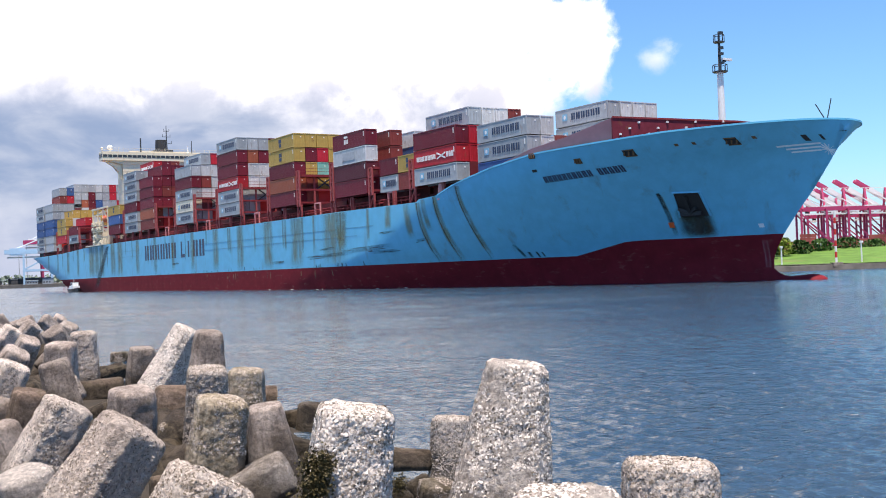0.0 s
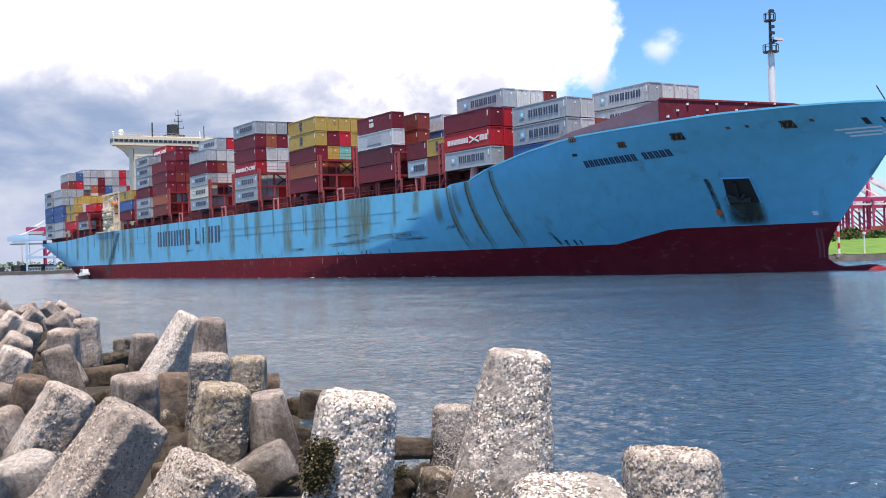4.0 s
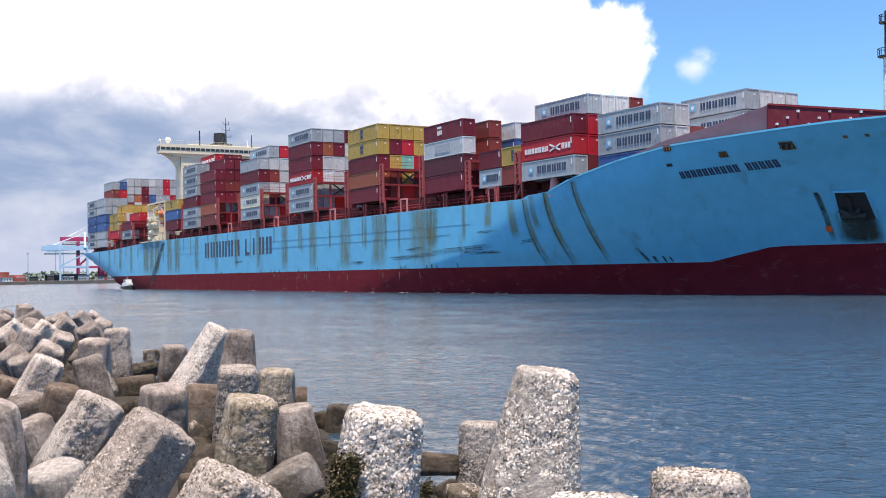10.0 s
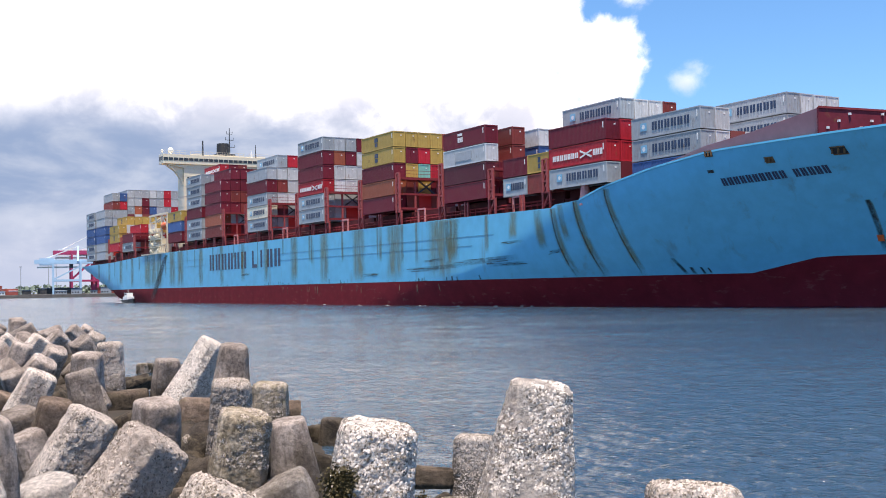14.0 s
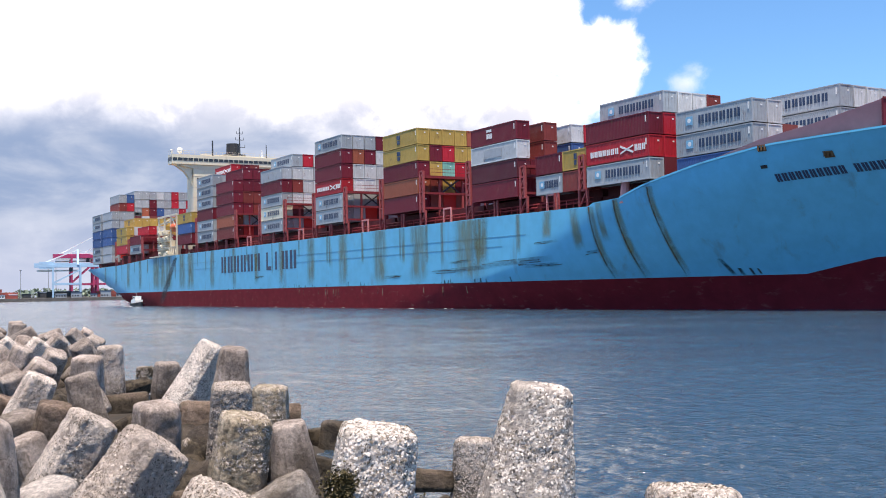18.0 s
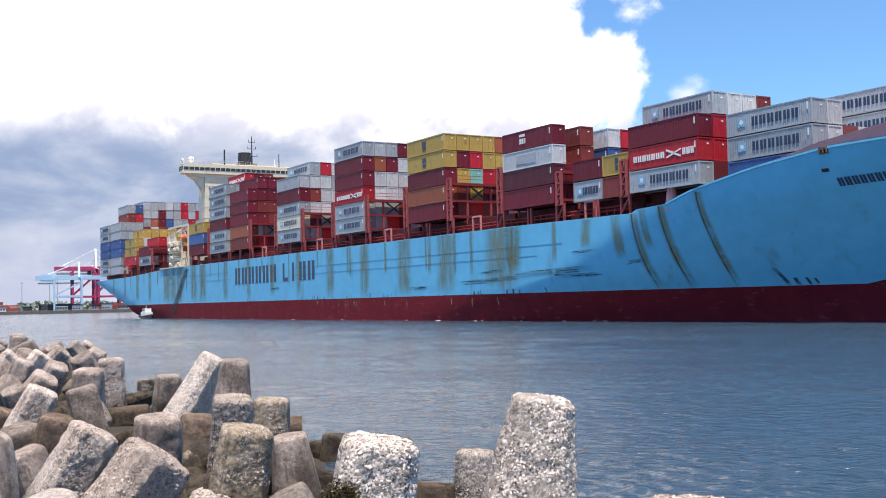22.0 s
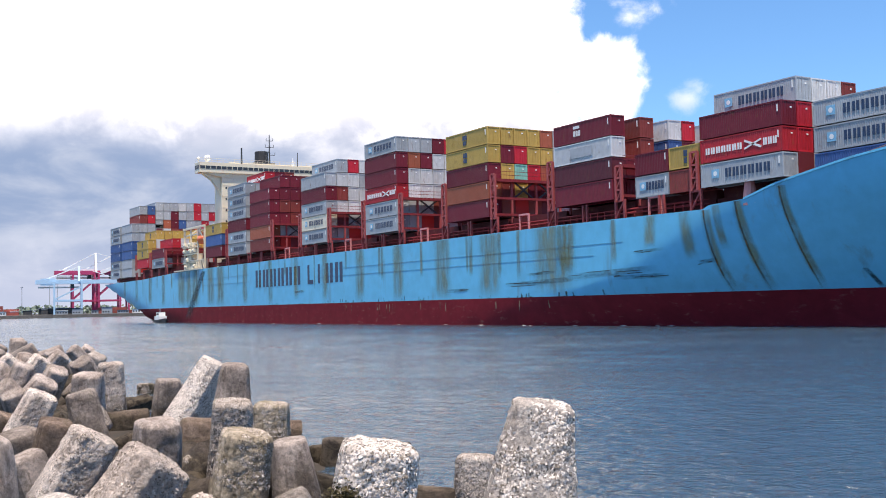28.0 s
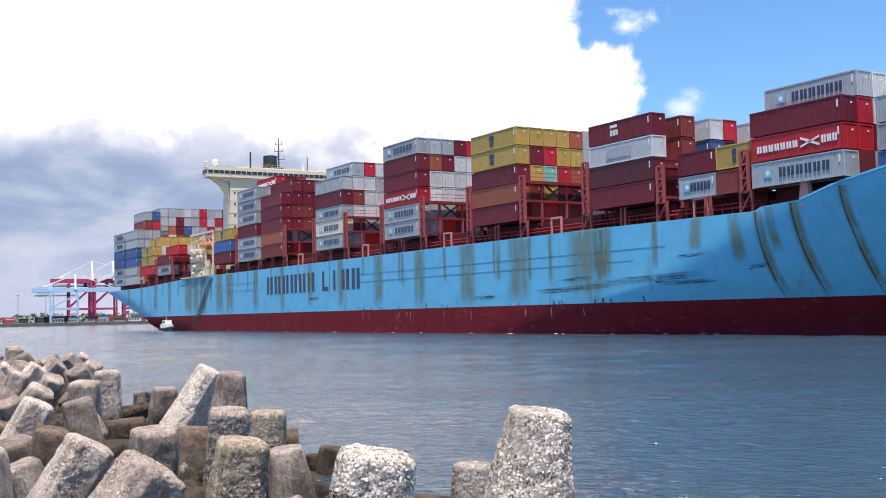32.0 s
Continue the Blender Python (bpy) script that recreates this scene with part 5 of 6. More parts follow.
yard("container_yard", -415, 880, 0.95, 0.3, 5, 3, 5, "red container stacks on the quay")
yard("container_yard", -300, 930, 0.95, 0.3, 8, 2, 6, "red container stacks on the quay")


def shed():
    root = tagged(empty("quay_shed", pose(-345, 915, 2.3, 0, 0, 20)), "long low grey quay shed", "shed")
    part("wall", box(bmesh.new(), 0, 0, 0, 34, 14, 5), STONE, root)
    part("roof", box(bmesh.new(), -0.5, -0.5, 5, 34.5, 14.5, 5.5), INK, root)


shed()


def quay_houses():
    """Low white and grey sheds, huts and vans along the far quay."""
    rr = random.Random(21)
    for i in range(22):
        x = -455 + 11.5 * i + rr.uniform(-3, 3)
        y = 786 + (x + 620) * 0.368 + rr.uniform(8, 26)
        w, h = rr.uniform(4, 11), rr.uniform(2.4, 5.5)
        root = tagged(empty("quay_hut", pose(x, y, 2.35, 0, 0, 20)), "small pale hut on the far quay", "hut", "huts on the quay")
        wall = part("wall", box(bmesh.new(), 0, 0, 0, w, 4, h), rr.choice((WHITE, HAZY, HAZY, STONE)), root)
        part("roof", box(bmesh.new(), -0.3, -0.3, h, w + 0.3, 4.3, h + 0.35), rr.choice((HAZY, INK, WHITE)), root)
        for k in range(int(w / 2.2)):
            part("opening", box(bmesh.new(), 0.6 + 2.2 * k, -0.05, 0.9, 1.8 + 2.2 * k, 0.02, 2.1), DARK, wall)


# pale grey with the far shore's haze in the colour
HAZY = material("hazed_grey", (0.32, 0.35, 0.38), 0.6)
quay_houses()


def foliage(name, spots, mat, label, seed, size, kind=""):
    """Crowns of many small leaf clumps: spots of x, y, base, radius, height, number of leaves."""
    rnd = random.Random(seed)
    bm = bmesh.new()
    for x, y, z, r, h, count in spots:
        for _ in range(count):
            a, q, u = rnd.uniform(0, 6.283), r * math.sqrt(rnd.random()), rnd.random() ** 0.8
            q *= math.sin(math.pi * min(0.95, 0.18 + 0.75 * u)) ** 0.6
            c = Vector((x + q * math.cos(a), y + q * math.sin(a), z + h * u))
            n1 = Vector((rnd.uniform(-1, 1), rnd.uniform(-1, 1), rnd.uniform(-0.2, 1))).normalized()
            n2 = n1.orthogonal().normalized()
            n3 = n1.cross(n2)
            s = size * rnd.uniform(0.6, 1.4)
            v = [bm.verts.new(c + n2 * s * i + n3 * s * j) for i, j in ((-1, -0.4), (0.2, -0.8), (1, 0.3), (-0.3, 0.9))]
            bm.faces.new(v)
    return tagged(part(name, bm, mat), label, "trees", kind=kind)


# leaf green paled, so that its colour carries the haze
HAZED_LEAF = material("hazed_leaves", (0.23, 0.28, 0.22), 0.9, grain=0.3, grain_scale=0.1, spec=0.1)
rnd = random.Random(12)
spots = []
for i in range(110):
    u = i / 109
    x, y = -640 + 600 * u, 985 + 215 * u + rnd.uniform(-15, 25)
    spots.append((x, y, 2.5, rnd.uniform(6, 11), rnd.uniform(4, 9.5), 60))
foliage("far_woods", spots, HAZED_LEAF, "hazy green line of trees behind the quay", 3, 1.5, "stuff")


def bush(x, y, z, r, h, leaves, seed, tint):
    root = tagged(empty("bush", pose(x, y, z)), "rounded green bush on the grass bank", "bush", "bushes on the bank")
    rr = random.Random(seed)
    bm = bmesh.new()
    tube(bm, (0, 0, -0.3), (0, 0, h * 0.5), 0.16, 0.08, 6)
    for _ in range(5):
        a = rr.uniform(0, 6.28)
        tube(bm, (0, 0, h * 0.3), (r * 0.6 * math.cos(a), r * 0.6 * math.sin(a), h * 0.7), 0.08, 0.03, 5)
    part("trunk", bm, EARTH, root)
    bm = bmesh.new()
    for _ in range(leaves):
        a, q, u = rr.uniform(0, 6.283), r * math.sqrt(rr.random()), rr.random()
        q *= math.sin(math.pi * min(0.95, 0.2 + 0.75 * u)) ** 0.5
        c = Vector((q * math.cos(a), q * math.sin(a), h * u))
        n1 = Vector((rr.uniform(-1, 1), rr.uniform(-1, 1), rr.uniform(-0.2, 1))).normalized()
        n2 = n1.orthogonal().normalized()
        n3 = n1.cross(n2)
        s = 0.28 * rr.uniform(0.6, 1.4)
        bm.faces.new([bm.verts.new(c + n2 * s * i + n3 * s * j) for i, j in ((-1, -0.4), (0.2, -0.8), (1, 0.3), (-0.3, 0.9))])
    part("crown", bm, tint, root)


LIME = material("young_leaves", (0.16, 0.20, 0.03), 0.8, grain=0.4, spec=0.2)
for i, (x, y, r, h, tint) in enumerate(((76, 222, 2.2, 3.4, LIME), (81, 226, 2.6, 2.8, LEAF), (87, 230, 2.8, 3.0, LEAF), (94, 233, 3.2, 3.2, LEAF), (101, 236, 2.6, 2.6, LEAF), (72, 218, 1.8, 2.0, LEAF), (110, 236, 3.0, 3.4, LEAF))):
    bush(x, y, 3.2, r, h, 420, i, tint)


def beacon():
    root = tagged(empty("beacon_pole", pose(77.6, 197.9, 1.2)), "slender red and white banded beacon pole", "beacon")
    for k in range(9):
        part("band", tube(bmesh.new(), (0, 0, 1.06 * k), (0, 0, 1.06 * (k + 1)), 0.22, n=12), RED_PAINT if k % 2 else WHITE, root)
    part("base", box(bmesh.new(), -0.9, -0.9, -0.6, 0.9, 0.9, 0.15), CONCRETE, root)
    for x, y, h in ((69.0, 202.6, 3.2), (82.0, 197.0, 3.6)):
        post = tagged(empty("marker_post", pose(x, y, 1.2)), "thin white marker post on the bank", "post")
        part("pole", tube(bmesh.new(), (0, 0, -0.4), (0, 0, h), 0.14, n=8), WHITE, post)
        part("head", box(bmesh.new(), -0.25, -0.25, h, 0.25, 0.25, h + 0.4), WHITE, post)


RED_PAINT = material("signal_red", (0.62, 0.03, 0.03), 0.5)
beacon()
for x, y, h in ((-352, 960, 30), (-338, 940, 34), (-365, 930, 24)):
    mast = tagged(empty("light_mast", pose(x, y, 2.3)), "tall thin grey floodlight mast in the port", "light mast", "floodlight masts")
    part("pole", tube(bmesh.new(), (0, 0, 0), (0, 0, h), 0.35, 0.2, 6), HAZY, mast)
    part("lamp_ring", box(bmesh.new(), -0.9, -0.9, h, 0.9, 0.9, h + 0.6), HAZY, mast)


# ---- breakwater of tetrapods ----
def lumps(p, seed, fine):
    """How far the skin stands out: casting waves and spalls, and a lumpy bed where shells grow."""
    q = p + Vector((seed * 7.3, 0, 0))
    out = 0.010 * noise.noise(q * 8) + 0.020 * noise.noise(q * 2.2) - 0.022 * max(0.0, noise.noise(q * 5.1) - 0.40)
    if fine:
        out += 0.007 * noise.noise(q * 13.0) + 0.009 * noise.noise(q * 27.0) + 0.006 * noise.noise(q * 52.0)
    return out


def column(bm, turn, hs, radius, n, tip):
    """A tapered column of square section with broad flat faces and blunt rounded corners."""
    rings = []
    for h in hs:
        r = radius(h)
        ring = []
        for i in range(n):
            a = 2 * math.pi * (i + 0.5) / n
            q = 1.03 * r / (abs(math.cos(a)) ** 16 + abs(math.sin(a)) ** 16) ** (1 / 16)
            q = min(q, 1.70 * r / max(abs(math.cos(a)) + abs(math.sin(a)), 1e-6))
            ring.append(bm.verts.new(turn @ Vector((q * math.cos(a), q * math.sin(a), h))))
        rings.append(ring)
    top = rings[-1]
    back = turn.transposed()
    for f in (0.88, 0.75, 0.62, 0.5, 0.38, 0.26, 0.14):
        ring = []
        for v in top:
            p = back @ v.co
            ring.append(bm.verts.new(turn @ Vector((p.x * f, p.y * f, tip))))
        rings.append(ring)
    for p, q in zip(rings, rings[1:]):
        for i in range(n):
            bm.faces.new((p[i], p[(i + 1) % n], q[(i + 1) % n], q[i]))
    bm.faces.new(rings[-1])
    return rings


def finish(bm, name, seed, fine, mat):
    for v in bm.verts:
        v.co *= 0.7
    bm.normal_update()
    for v in bm.verts:
        v.co += v.normal * lumps(v.co, seed, fine)
    me = bpy.data.meshes.new(name)
    bm.to_mesh(me)
    bm.free()
    for p in me.polygons:
        p.use_smooth = True
    me.set_sharp_from_angle(angle=radians(48 if fine else 30))
    me.materials.append(mat)
    return me


def tetrapod_mesh(seed, fine=False, mat=None):
    """Four blunt tapered legs cast in one."""
    bm = bmesh.new()
    s, c = math.sqrt(8) / 3, -1 / 3
    ways = [Vector((0, 0, 1))] + [Vector((s * math.cos(a), s * math.sin(a), c)) for a in (0, 2 * math.pi / 3, 4 * math.pi / 3)]
    roots = []
    for k, w in enumerate(ways):
        near = fine and k == 0
        step = 0.028 if near else 0.07
        hs = [0.62 + step * i for i in range(int(1.40 / step))] + [2.03, 2.06, 2.09, 2.10]
        rings = column(bm, w.to_track_quat("Z", "Y").to_matrix(), hs, lambda h: float(np.interp(h, (0.62, 2.0, 2.06, 2.09, 2.10), (0.66, 0.455, 0.445, 0.43, 0.405))), 150 if near else 44, 2.105)
        roots.append(rings[0])
    owner = {v: k for k, ring in enumerate(roots) for v in ring}
    hull = bmesh.ops.convex_hull(bm, input=[v for ring in roots for v in ring], use_existing_faces=False)
    caps = [f for f in hull["geom"] if isinstance(f, bmesh.types.BMFace) and len({owner.get(v, -1) for v in f.verts}) == 1]
    bmesh.ops.delete(bm, geom=caps, context="FACES_ONLY")
    bmesh.ops.recalc_face_normals(bm, faces=bm.faces)
    return finish(bm, "tetrapod", seed, fine, mat or CONCRETE)


def block_mesh(seed, fine=False, mat=None, root=0.62):
    """A tapered concrete block with blunt ends; its origin lies in its outer face."""
    bm = bmesh.new()
    step = 0.04 if fine else 0.065
    hs = [-3.4 + step * i for i in range(int(3.28 / step))] + [-0.115, -0.085, -0.06, -0.04, -0.025, -0.012, 0.0]
    rings = column(bm, Matrix.Identity(3), hs, lambda h: float(np.interp(h, (-3.4, -0.14, -0.085, -0.045, -0.018, 0.0), (root, 0.465, 0.453, 0.432, 0.40, 0.355))), 108 if fine else 44, 0.004)
    bm.faces.new(rings[0][::-1])
    return finish(bm, "armour_block", seed, fine, mat or CONCRETE)


def crust_mesh(me, seed, count, size, reach, bare, mat):
    """Shells in one mesh, grown over the outer reach metres of a block: shallow, tilted, uneven plates, with bare patches."""
    rng = np.random.default_rng(seed)
    me.calc_loop_triangles()
    tri = np.empty(len(me.loop_triangles) * 3, np.int32)
    me.loop_triangles.foreach_get("vertices", tri)
    co = np.empty(len(me.vertices) * 3, np.float32)
    me.vertices.foreach_get("co", co)
    p = co.reshape(-1, 3)[tri.reshape(-1, 3)]
    p = p[p[:, :, 2].mean(1) > -reach]
    cross = np.cross(p[:, 1] - p[:, 0], p[:, 2] - p[:, 0])
    area = np.linalg.norm(cross, axis=1) + 1e-12
    pick = rng.choice(len(p), count, p=area / area.sum())
    u, v = rng.random(count), rng.random(count)
    u, v = np.where(u + v > 1, 1 - u, u), np.where(u + v > 1, 1 - v, v)
    at = p[pick, 0] + u[:, None] * (p[pick, 1] - p[pick, 0]) + v[:, None] * (p[pick, 2] - p[pick, 0])
    normal = cross[pick] / area[pick][:, None]
    keep = [noise.noise(Vector(a) * 2.6 + Vector((seed, 0, 0))) + 0.5 * noise.noise(Vector(a) * 7.0) + 0.25 * min(0.0, float(a[2]) + 0.45 * reach) > bare for a in at]
    at, normal = at[keep], normal[keep]
    n = len(at)
    normal = normal + rng.normal(0, 0.20, (n, 3))
    normal /= np.linalg.norm(normal, axis=1)[:, None]
    side = np.cross(normal, rng.normal(0, 1, (n, 3)))
    side /= np.linalg.norm(side, axis=1)[:, None]
    other = np.cross(normal, side)
    r = size * rng.uniform(0.5, 1.45, n)
    long = rng.uniform(1.0, 1.9, n)
    verts = np.empty((n, 7, 3), np.float32)
    for k in range(6):
        a = k * math.pi / 3
        w = r * rng.uniform(0.75, 1.15, n)
        verts[:, k] = at + side * (w * long * math.cos(a))[:, None] + other * (w * math.sin(a))[:, None] - normal * (0.15 * r)[:, None]
    verts[:, 6] = at + normal * (r * rng.uniform(0.10, 0.34, n))[:, None] + side * (r * rng.uniform(-0.4, 0.4, n))[:, None]
    i = np.arange(n)[:, None] * 7
    faces = np.concatenate([np.concatenate((i + k, i + (k + 1) % 6, i + 6), 1) for k in range(6)]).astype(np.int32)
    out = bpy.data.meshes.new("shell_crust")
    out.vertices.add(n * 7)
    out.vertices.foreach_set("co", verts.ravel())
    out.loops.add(faces.size)
    out.loops.foreach_set("vertex_index", faces.ravel())
    out.polygons.add(len(faces))
    out.polygons.foreach_set("loop_start", np.arange(0, faces.size, 3, dtype=np.int32))
    out.update(calc_edges=True)
    out.materials.append(mat)
    return out


TETRA = {"worn": [tetrapod_mesh(i) for i in range(4)], "damp": [tetrapod_mesh(i, False, DAMP_SHADED) for i in (8, 9)]}
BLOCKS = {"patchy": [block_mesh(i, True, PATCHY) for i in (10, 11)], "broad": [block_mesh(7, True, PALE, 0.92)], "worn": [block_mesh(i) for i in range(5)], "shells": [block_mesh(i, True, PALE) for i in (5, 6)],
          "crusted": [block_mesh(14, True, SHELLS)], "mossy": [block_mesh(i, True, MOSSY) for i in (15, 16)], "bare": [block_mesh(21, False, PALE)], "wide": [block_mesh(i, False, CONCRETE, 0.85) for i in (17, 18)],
          "brown": [block_mesh(i, False, BROWN) for i in (19, 20)], "damp": [block_mesh(i, False, DAMP_SHADED) for i in (8, 9)]}
# number of shells, their size, how far down they reach, how bare the block is, their material
GROWTH = {"shells": (15000, 0.0125, 1.6, -0.50, WHITE_SHELL), "broad": (14000, 0.013, 1.9, -0.10, WHITE_SHELL), "crusted": (13000, 0.0115, 1.4, -0.55, GREY_SHELL),
          "mossy": (4500, 0.011, 0.7, -0.05, TAN_SHELL), "patchy": (9000, 0.0105, 1.8, -0.22, TAN_SHELL)}
CRUSTS = {me: crust_mesh(me, i, *GROWTH[word]) for word in GROWTH for i, me in enumerate(BLOCKS[word])}
SKINS = {"patchy": "brown partly shell-crusted concrete", "broad": "broad pale shell-crusted concrete", "worn": "weathered brown-grey concrete", "shells": "pale shell-crusted concrete", "damp": "dark damp brown concrete",
         "crusted": "grey barnacle-crusted concrete", "mossy": "olive weed-grown concrete", "bare": "smooth pale cast concrete", "wide": "tapered pale grey concrete", "brown": "rust-brown stained concrete"}
COUNT = [0]


def tetrapod(x, y, z, rx, ry, rz, skin="worn"):
    COUNT[0] += 1
    ob = new("tetrapod", TETRA[skin][COUNT[0] % len(TETRA[skin])])
    ob.matrix_basis = pose(x, y, z, rx, ry, rz)
    tagged(ob, SKINS[skin] + " tetrapod lying on the breakwater", "tetrapod", "tetrapods of the breakwater")


def armour_block(x, y, z, rx, ry, rz, skin="worn", size=1.0):
    COUNT[0] += 1
    me = BLOCKS[skin][COUNT[0] % len(BLOCKS[skin])]
    ob = new("armour_block", me)
    ob.matrix_basis = pose(x, y, z, rx, ry, rz) @ Matrix.Diagonal((size, size, size, 1))
    tagged(ob, SKINS[skin] + " armour block tilted in the breakwater heap", "concrete block", "blocks of the breakwater")
    if me in CRUSTS:
        twin("shell_crust", CRUSTS[me], ob, None, "crust of oyster shells and barnacles")["kind"] = "stuff"


tetrapod(-20.01, 50.45, 0.52, 4, -4, 100, "worn")
armour_block(-17.44, 41.98, 1.86, 0, -22, 175, "worn")
armour_block(-19.13, 53.92, 1.37, 0, -69, -173, "worn")
armour_block(-16.68, 43.14, 1.61, 0, -27, 166, "worn")
armour_block(-17.43, 47.08, 0.99, 0, -55, -178, "worn")
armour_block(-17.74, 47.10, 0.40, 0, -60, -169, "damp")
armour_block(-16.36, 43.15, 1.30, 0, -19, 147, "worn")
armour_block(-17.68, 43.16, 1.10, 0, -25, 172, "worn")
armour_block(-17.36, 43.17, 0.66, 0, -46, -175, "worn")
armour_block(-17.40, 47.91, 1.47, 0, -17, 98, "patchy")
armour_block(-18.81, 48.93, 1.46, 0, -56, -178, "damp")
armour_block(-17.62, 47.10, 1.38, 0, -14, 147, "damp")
armour_block(-2.53, 5.40, 1.96, 103, -1, 33, "bare")
armour_block(-2.97, 6.45, 2.51, -1, 1, 35, "worn")
armour_block(-6.64, 16.94, 1.04, -0, -19, 39, "worn", 0.85)
armour_block(-4.78, 12.82, 1.01, -0, -15, 49, "bare")
armour_block(-5.07, 15.62, 1.50, 7, 27, 31, "patchy")
armour_block(-2.99, 11.34, 1.70, 19, 30, 50, "patchy")
armour_block(-1.71, 8.90, 1.59, 13, 27, 44, "crusted")
armour_block(-1.85, 14.84, 0.55, 63, 0, 98, "bare", 0.9)
armour_block(-2.38, 16.25, 1.27, 4, -7, 9, "wide", 0.8)
armour_block(-2.73, 14.83, 1.56, 7, 8, 21, "mossy")
armour_block(-3.77, 19.10, 1.63, 9, 2, 16, "crusted")
armour_block(-3.45, 21.37, 1.38, 2, 3, 1, "mossy")
armour_block(-5.20, 24.69, 2.04, 21, 22, 54, "shells")
armour_block(-4.39, 22.50, 2.10, 8, 3, 21, "wide", 0.8)
armour_block(-4.68, 17.51, 1.47, 10, -1, 35, "worn")
armour_block(-5.37, 21.73, 0.76, -37, -81, 56, "brown")
armour_block(-7.72, 24.60, 0.88, 64, -0, 103, "patchy", 0.85)
armour_block(-8.02, 29.26, 0.35, 83, -1, 102, "brown", 0.82)
armour_block(-7.35, 24.69, 0.42, -3, -24, 30, "damp", 0.99)
# the brown skin here puts this block's front shade into colour
armour_block(-7.14, 19.86, 1.28, 10, 12, 24, "brown", 0.9)
armour_block(-7.99, 20.13, 1.06, 8, -15, 43, "worn")
armour_block(-8.50, 22.83, 1.55, 7, 26, 27, "patchy")
armour_block(-10.35, 28.06, 1.50, 20, 32, 29, "worn")
armour_block(-11.11, 27.65, 1.24, 13, -20, 33, "worn", 0.9)
armour_block(-8.23, 24.30, 1.47, 1, -13, 20, "worn")
armour_block(-8.82, 26.62, 1.74, 9, 4, -3, "worn")
armour_block(-9.30, 29.95, 1.84, 4, -1, 22, "patchy")
armour_block(-11.78, 32.86, 1.55, 25, 19, 33, "worn", 0.95)
armour_block(-11.89, 42.85, 0.39, -0, -1, 41, "mossy", 0.9)
armour_block(-7.72, 30.06, 1.34, 7, 3, 24, "worn")
armour_block(-9.88, 40.84, 0.43, 7, 11, 43, "patchy", 0.8)
armour_block(-9.56, 35.05, 0.35, 54, 61, 78, "damp", 0.69)
armour_block(-11.62, 28.05, 1.39, 0, -40, 38, "worn")
armour_block(-13.27, 31.28, 0.76, 21, 26, 37, "worn")
armour_block(-11.56, 32.85, 0.35, 0, -3, 40, "brown", 0.94)
armour_block(-9.83, 25.73, 0.53, -4, 8, 5, "damp", 0.9)
armour_block(-13.99, 36.42, 1.13, 59, -0, 106, "worn", 0.9)
armour_block(1.05, 11.79, 2.16, 1, 9, 0, "broad")
armour_block(0.43, 16.29, 0.98, -1, 3, -7, "crusted", 0.85)
armour_block(-0.60, 9.73, 2.01, 4, 8, 10, "shells")
armour_block(-2.30, 22.30, 0.55, 0, 5, -5, "worn", 0.76)
armour_block(-2.71, 22.82, 0.35, -4, -4, 27, "damp", 0.68)
armour_block(0.09, 16.19, 0.35, -110, 79, -107, "brown", 0.45)
armour_block(0.15, 13.51, 0.55, 8, 4, 13, "mossy", 0.67)
armour_block(0.85, 6.35, 1.84, 9, 2, 2, "shells")
armour_block(1.91, 8.37, 1.67, -3, 4, 1, "crusted")
armour_block(-0.33, 13.91, 0.42, 7, 30, 18, "damp", 0.6)
armour_block(-0.56, 14.45, 0.42, 3, 11, 20, "damp", 0.65)
armour_block(-0.15, 14.42, 0.42, -10, -27, 18, "damp", 0.51)
armour_block(-2.06, 18.30, 0.42, 2, 16, 14, "damp", 0.56)
armour_block(-4.48, 19.86, 0.55, -0, 7, 24, "mossy", 0.94)
armour_block(-3.74, 15.45, 0.42, 2, 0, 33, "brown", 0.49)
armour_block(-2.37, 17.74, 0.42, -11, -16, 31, "damp", 0.59)
armour_block(-15.42, 36.94, 1.47, 3, -40, 44, "worn", 0.9)
armour_block(-16.60, 41.46, 1.55, 21, 46, 34, "patchy", 0.9)
armour_block(-13.22, 33.91, 1.67, 9, 21, 20, "worn", 0.95)
armour_block(-13.81, 37.10, 1.71, 18, 35, 43, "patchy", 0.95)
armour_block(-11.76, 34.69, 1.70, 13, -32, 36, "worn", 0.95)
armour_block(-13.16, 40.89, 1.63, 15, 26, 6, "patchy", 0.95)
armour_block(-21.33, 53.74, 2.04, 7, -0, 32, "worn")
armour_block(-15.09, 42.68, 1.62, 27, 36, 42, "worn", 0.9)
armour_block(-16.53, 45.25, 1.70, 17, -29, 26, "worn", 0.9)
armour_block(-17.74, 42.21, 1.71, -10, -51, 49, "patchy", 0.9)
armour_block(-18.05, 47.49, 1.74, 7, 59, 18, "worn", 0.9)
armour_block(-18.09, 52.10, 1.54, -10, -42, 54, "worn", 0.9)
armour_block(-20.73, 50.46, 1.81, 12, 29, 33, "worn", 0.9)
armour_block(-17.39, 52.81, 1.53, 24, 32, 28, "worn", 0.9)
armour_block(-14.94, 35.12, 1.25, 5, -12, 44, "damp", 0.9)
armour_block(-11.96, 34.18, 0.88, -1, -45, 37, "worn", 0.9)
armour_block(-14.04, 32.24, 1.59, 9, 9, 33, "worn", 0.9)
armour_block(-11.02, 25.22, 1.02, 10, 6, 43, "worn", 0.95)
armour_block(-9.66, 23.66, 1.08, 10, 19, 36, "brown", 0.9)
# low fillers of the heap, with gap shade in their colour
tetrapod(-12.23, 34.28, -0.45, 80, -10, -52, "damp")
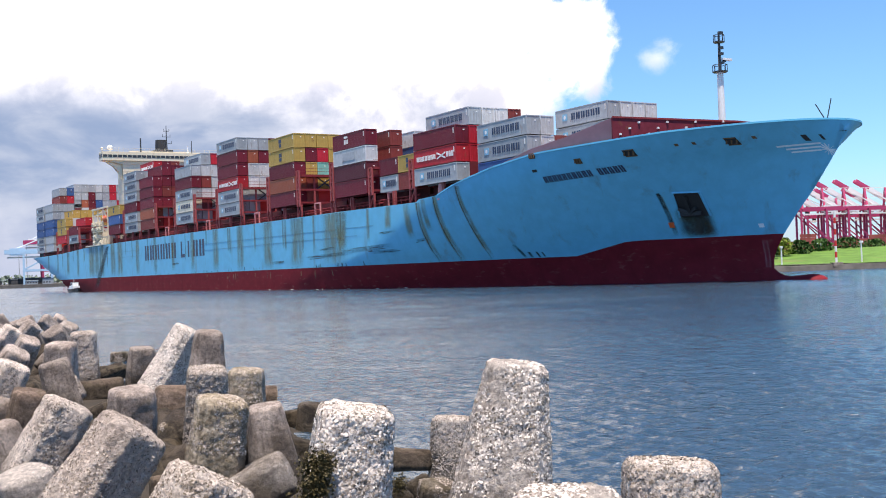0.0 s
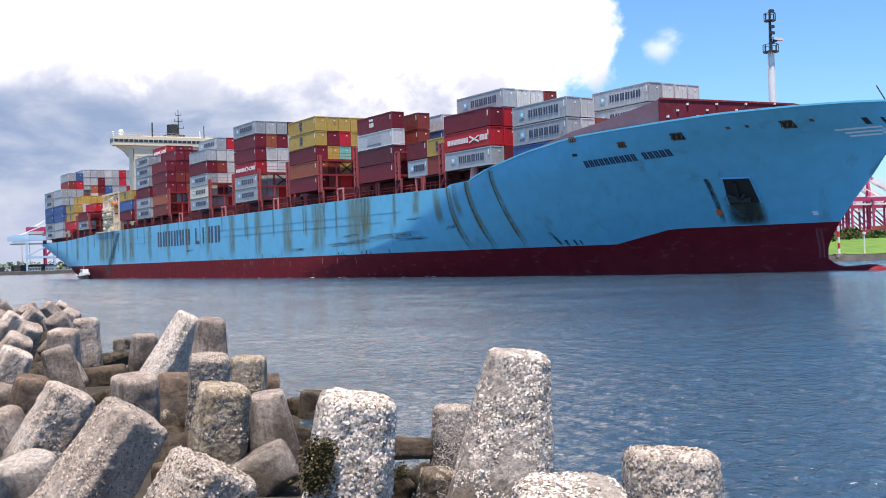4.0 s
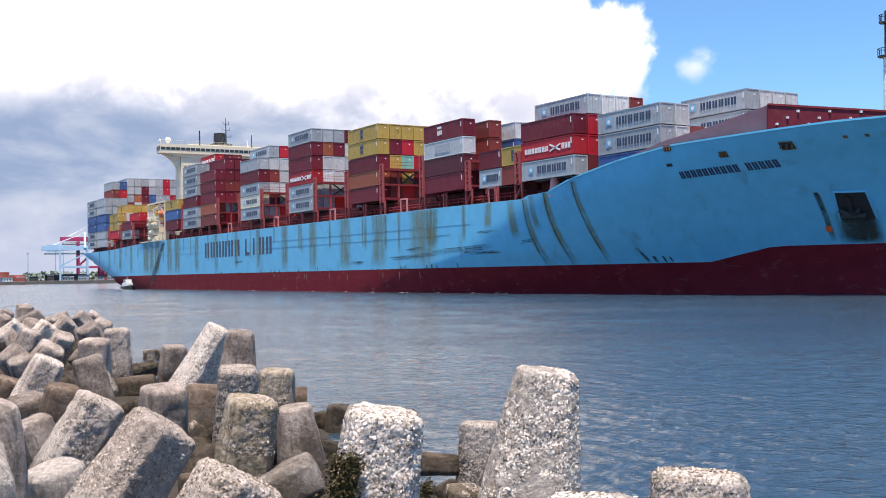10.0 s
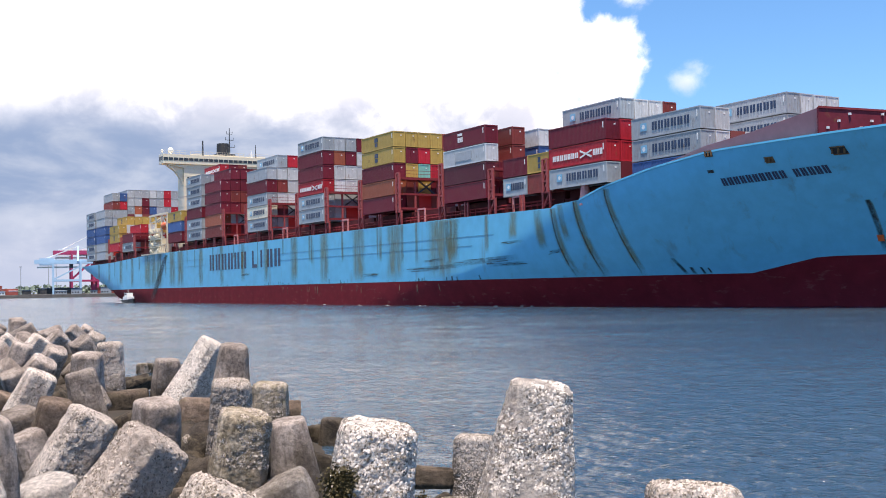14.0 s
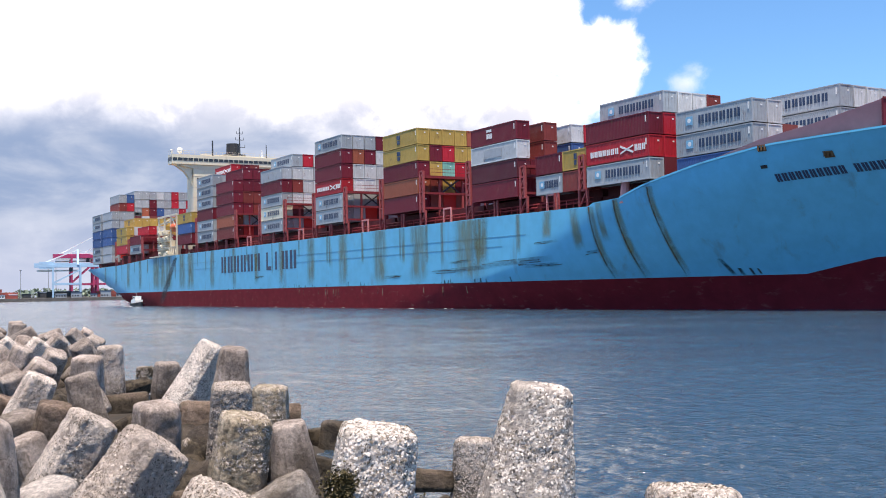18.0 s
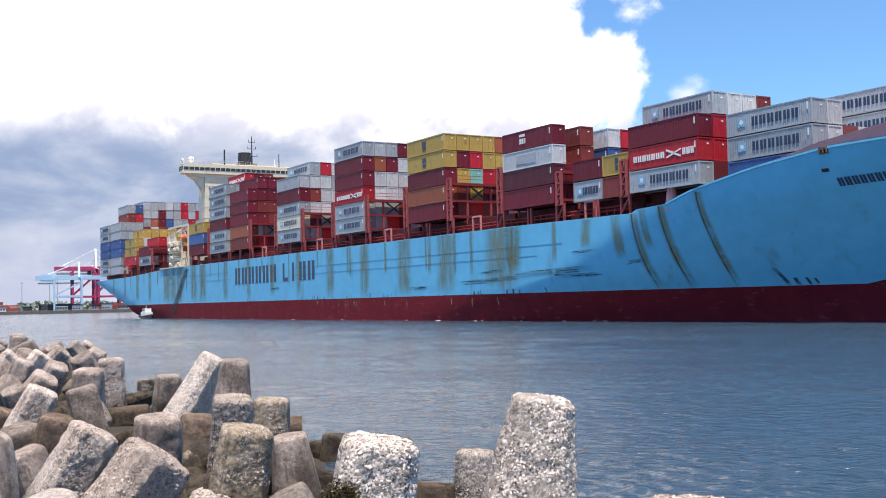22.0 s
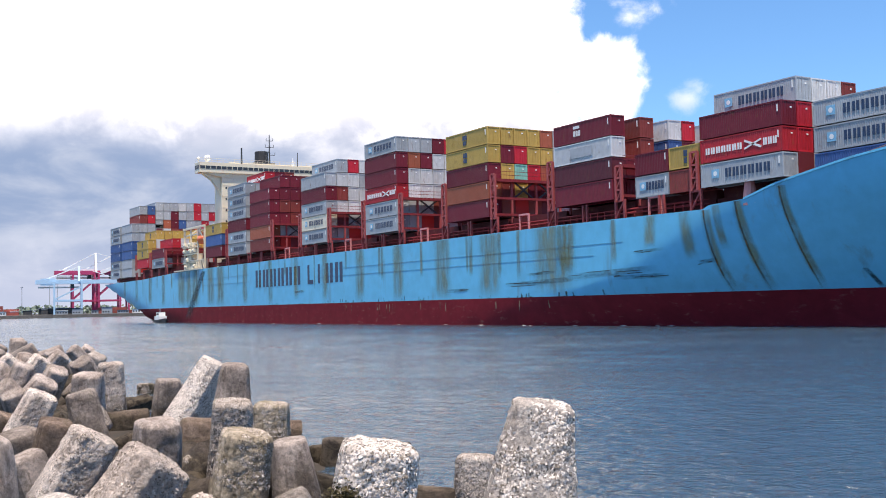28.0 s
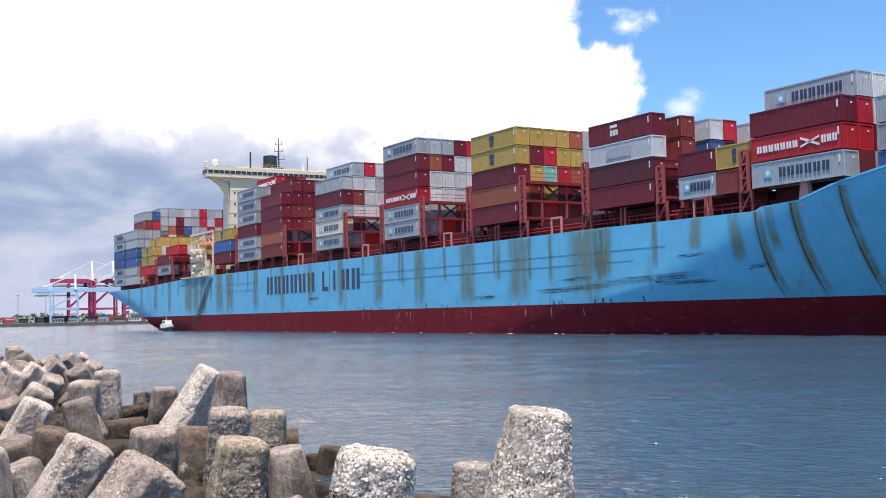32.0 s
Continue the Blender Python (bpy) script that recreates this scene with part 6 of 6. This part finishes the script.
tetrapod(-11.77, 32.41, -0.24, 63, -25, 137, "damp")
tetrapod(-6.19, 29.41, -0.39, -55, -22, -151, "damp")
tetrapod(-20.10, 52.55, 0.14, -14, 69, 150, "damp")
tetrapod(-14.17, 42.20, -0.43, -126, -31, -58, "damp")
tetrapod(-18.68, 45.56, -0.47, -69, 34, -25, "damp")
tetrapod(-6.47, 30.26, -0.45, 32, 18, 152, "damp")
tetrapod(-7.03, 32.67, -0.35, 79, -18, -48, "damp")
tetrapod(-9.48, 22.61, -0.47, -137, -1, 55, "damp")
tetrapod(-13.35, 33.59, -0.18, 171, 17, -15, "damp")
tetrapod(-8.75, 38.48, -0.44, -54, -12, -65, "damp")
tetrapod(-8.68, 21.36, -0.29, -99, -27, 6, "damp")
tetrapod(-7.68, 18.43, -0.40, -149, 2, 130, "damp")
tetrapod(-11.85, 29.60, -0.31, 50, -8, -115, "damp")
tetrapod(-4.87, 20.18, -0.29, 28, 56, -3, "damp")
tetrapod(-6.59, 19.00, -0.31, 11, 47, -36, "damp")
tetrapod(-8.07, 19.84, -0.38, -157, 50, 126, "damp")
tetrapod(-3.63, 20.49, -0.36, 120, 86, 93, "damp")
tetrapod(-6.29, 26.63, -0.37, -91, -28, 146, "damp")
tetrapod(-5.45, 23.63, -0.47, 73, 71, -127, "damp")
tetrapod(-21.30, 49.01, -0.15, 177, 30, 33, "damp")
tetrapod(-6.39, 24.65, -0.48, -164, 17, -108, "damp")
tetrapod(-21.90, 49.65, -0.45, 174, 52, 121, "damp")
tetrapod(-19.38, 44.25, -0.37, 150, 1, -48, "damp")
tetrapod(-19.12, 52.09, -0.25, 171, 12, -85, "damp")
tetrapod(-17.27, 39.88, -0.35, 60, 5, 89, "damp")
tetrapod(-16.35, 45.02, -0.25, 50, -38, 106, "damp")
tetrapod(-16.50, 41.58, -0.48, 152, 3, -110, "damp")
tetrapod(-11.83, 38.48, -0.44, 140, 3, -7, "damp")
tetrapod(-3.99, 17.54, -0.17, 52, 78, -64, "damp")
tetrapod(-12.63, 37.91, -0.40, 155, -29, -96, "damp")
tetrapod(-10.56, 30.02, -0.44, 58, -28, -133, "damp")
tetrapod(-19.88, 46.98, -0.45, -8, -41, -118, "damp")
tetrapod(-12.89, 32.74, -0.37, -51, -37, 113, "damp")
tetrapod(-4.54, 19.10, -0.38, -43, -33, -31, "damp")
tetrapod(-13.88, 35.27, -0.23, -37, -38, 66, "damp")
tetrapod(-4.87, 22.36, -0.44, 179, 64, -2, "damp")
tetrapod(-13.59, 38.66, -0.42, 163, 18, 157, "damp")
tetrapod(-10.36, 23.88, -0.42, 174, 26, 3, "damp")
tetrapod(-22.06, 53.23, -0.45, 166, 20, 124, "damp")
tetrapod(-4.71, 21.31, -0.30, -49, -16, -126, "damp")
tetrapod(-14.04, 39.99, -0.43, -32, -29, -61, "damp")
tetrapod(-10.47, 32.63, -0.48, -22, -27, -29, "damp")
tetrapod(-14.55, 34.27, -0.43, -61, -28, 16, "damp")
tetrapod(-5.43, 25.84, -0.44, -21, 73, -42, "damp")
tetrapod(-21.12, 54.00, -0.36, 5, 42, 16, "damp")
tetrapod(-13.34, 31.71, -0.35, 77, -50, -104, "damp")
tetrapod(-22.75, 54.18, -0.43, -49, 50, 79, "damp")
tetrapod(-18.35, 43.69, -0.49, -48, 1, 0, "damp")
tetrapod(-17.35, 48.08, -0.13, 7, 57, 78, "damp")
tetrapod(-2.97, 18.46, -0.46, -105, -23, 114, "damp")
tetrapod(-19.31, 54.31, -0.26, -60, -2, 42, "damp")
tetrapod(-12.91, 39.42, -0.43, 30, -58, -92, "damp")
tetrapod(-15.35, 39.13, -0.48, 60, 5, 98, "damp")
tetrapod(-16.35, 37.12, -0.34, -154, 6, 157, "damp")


def weed(x, y, z, r, seed):
    """A clump of olive seaweed: many short curled fronds."""
    rr = random.Random(seed)
    r *= 0.7
    bm = bmesh.new()
    for _ in range(420):
        c = Vector((rr.gauss(0, 0.5) * r, rr.gauss(0, 0.12) * r, rr.gauss(0, 0.7) * r))
        a = Vector((rr.uniform(-1, 1), rr.uniform(-1, 0.4), rr.uniform(-1.2, 0.3))).normalized() * rr.uniform(0.014, 0.034)
        b = a.orthogonal().normalized() * rr.uniform(0.006, 0.014)
        d = a.cross(b).normalized() * 0.01
        v = [bm.verts.new(q) for q in (c - b, c + b, c + a * 0.5 + b + d, c + a * 0.5 - b + d, c + a)]
        bm.faces.new((v[0], v[1], v[2], v[3]))
        bm.faces.new((v[3], v[2], v[4]))
    return tagged(part("seaweed", bm, WEED, at=pose(x, y, z)), "olive brown seaweed clump clinging to a concrete block", "seaweed", "seaweed on the blocks", "stuff")


WEED = material("seaweed", (0.065, 0.050, 0.018), 0.6, grain=0.5, grain_scale=30.0, spec=0.3)
for spot in (
    (-0.97, 9.36, 1.54, 0.16, 0),
    (-0.90, 9.31, 1.42, 0.14, 1),
    (-1.00, 9.31, 1.36, 0.15, 2),
    (-0.86, 9.31, 1.58, 0.10, 3),
    (-0.32, 13.23, 0.59, 0.12, 8),
):
    weed(*spot)


def motions():
    walk(SHIP, BERTHS)
    # the waves run in towards the breakwater
    walk(WATER, [(0, pose(-1.2, 5.0, 0)), (32, pose(1.2, -7.0, 0))])
    walk(BOAT, [(t, b @ pose(-117, -4.0, 0)) for t, b in BERTHS[::4]])
    walk(FOAM, [(t, b) for t, b in BERTHS[::4]])
    for ob, m in CONTAINERS:
        walk(ob, [(t, b @ m) for t, b in BERTHS[::4]])


motions()
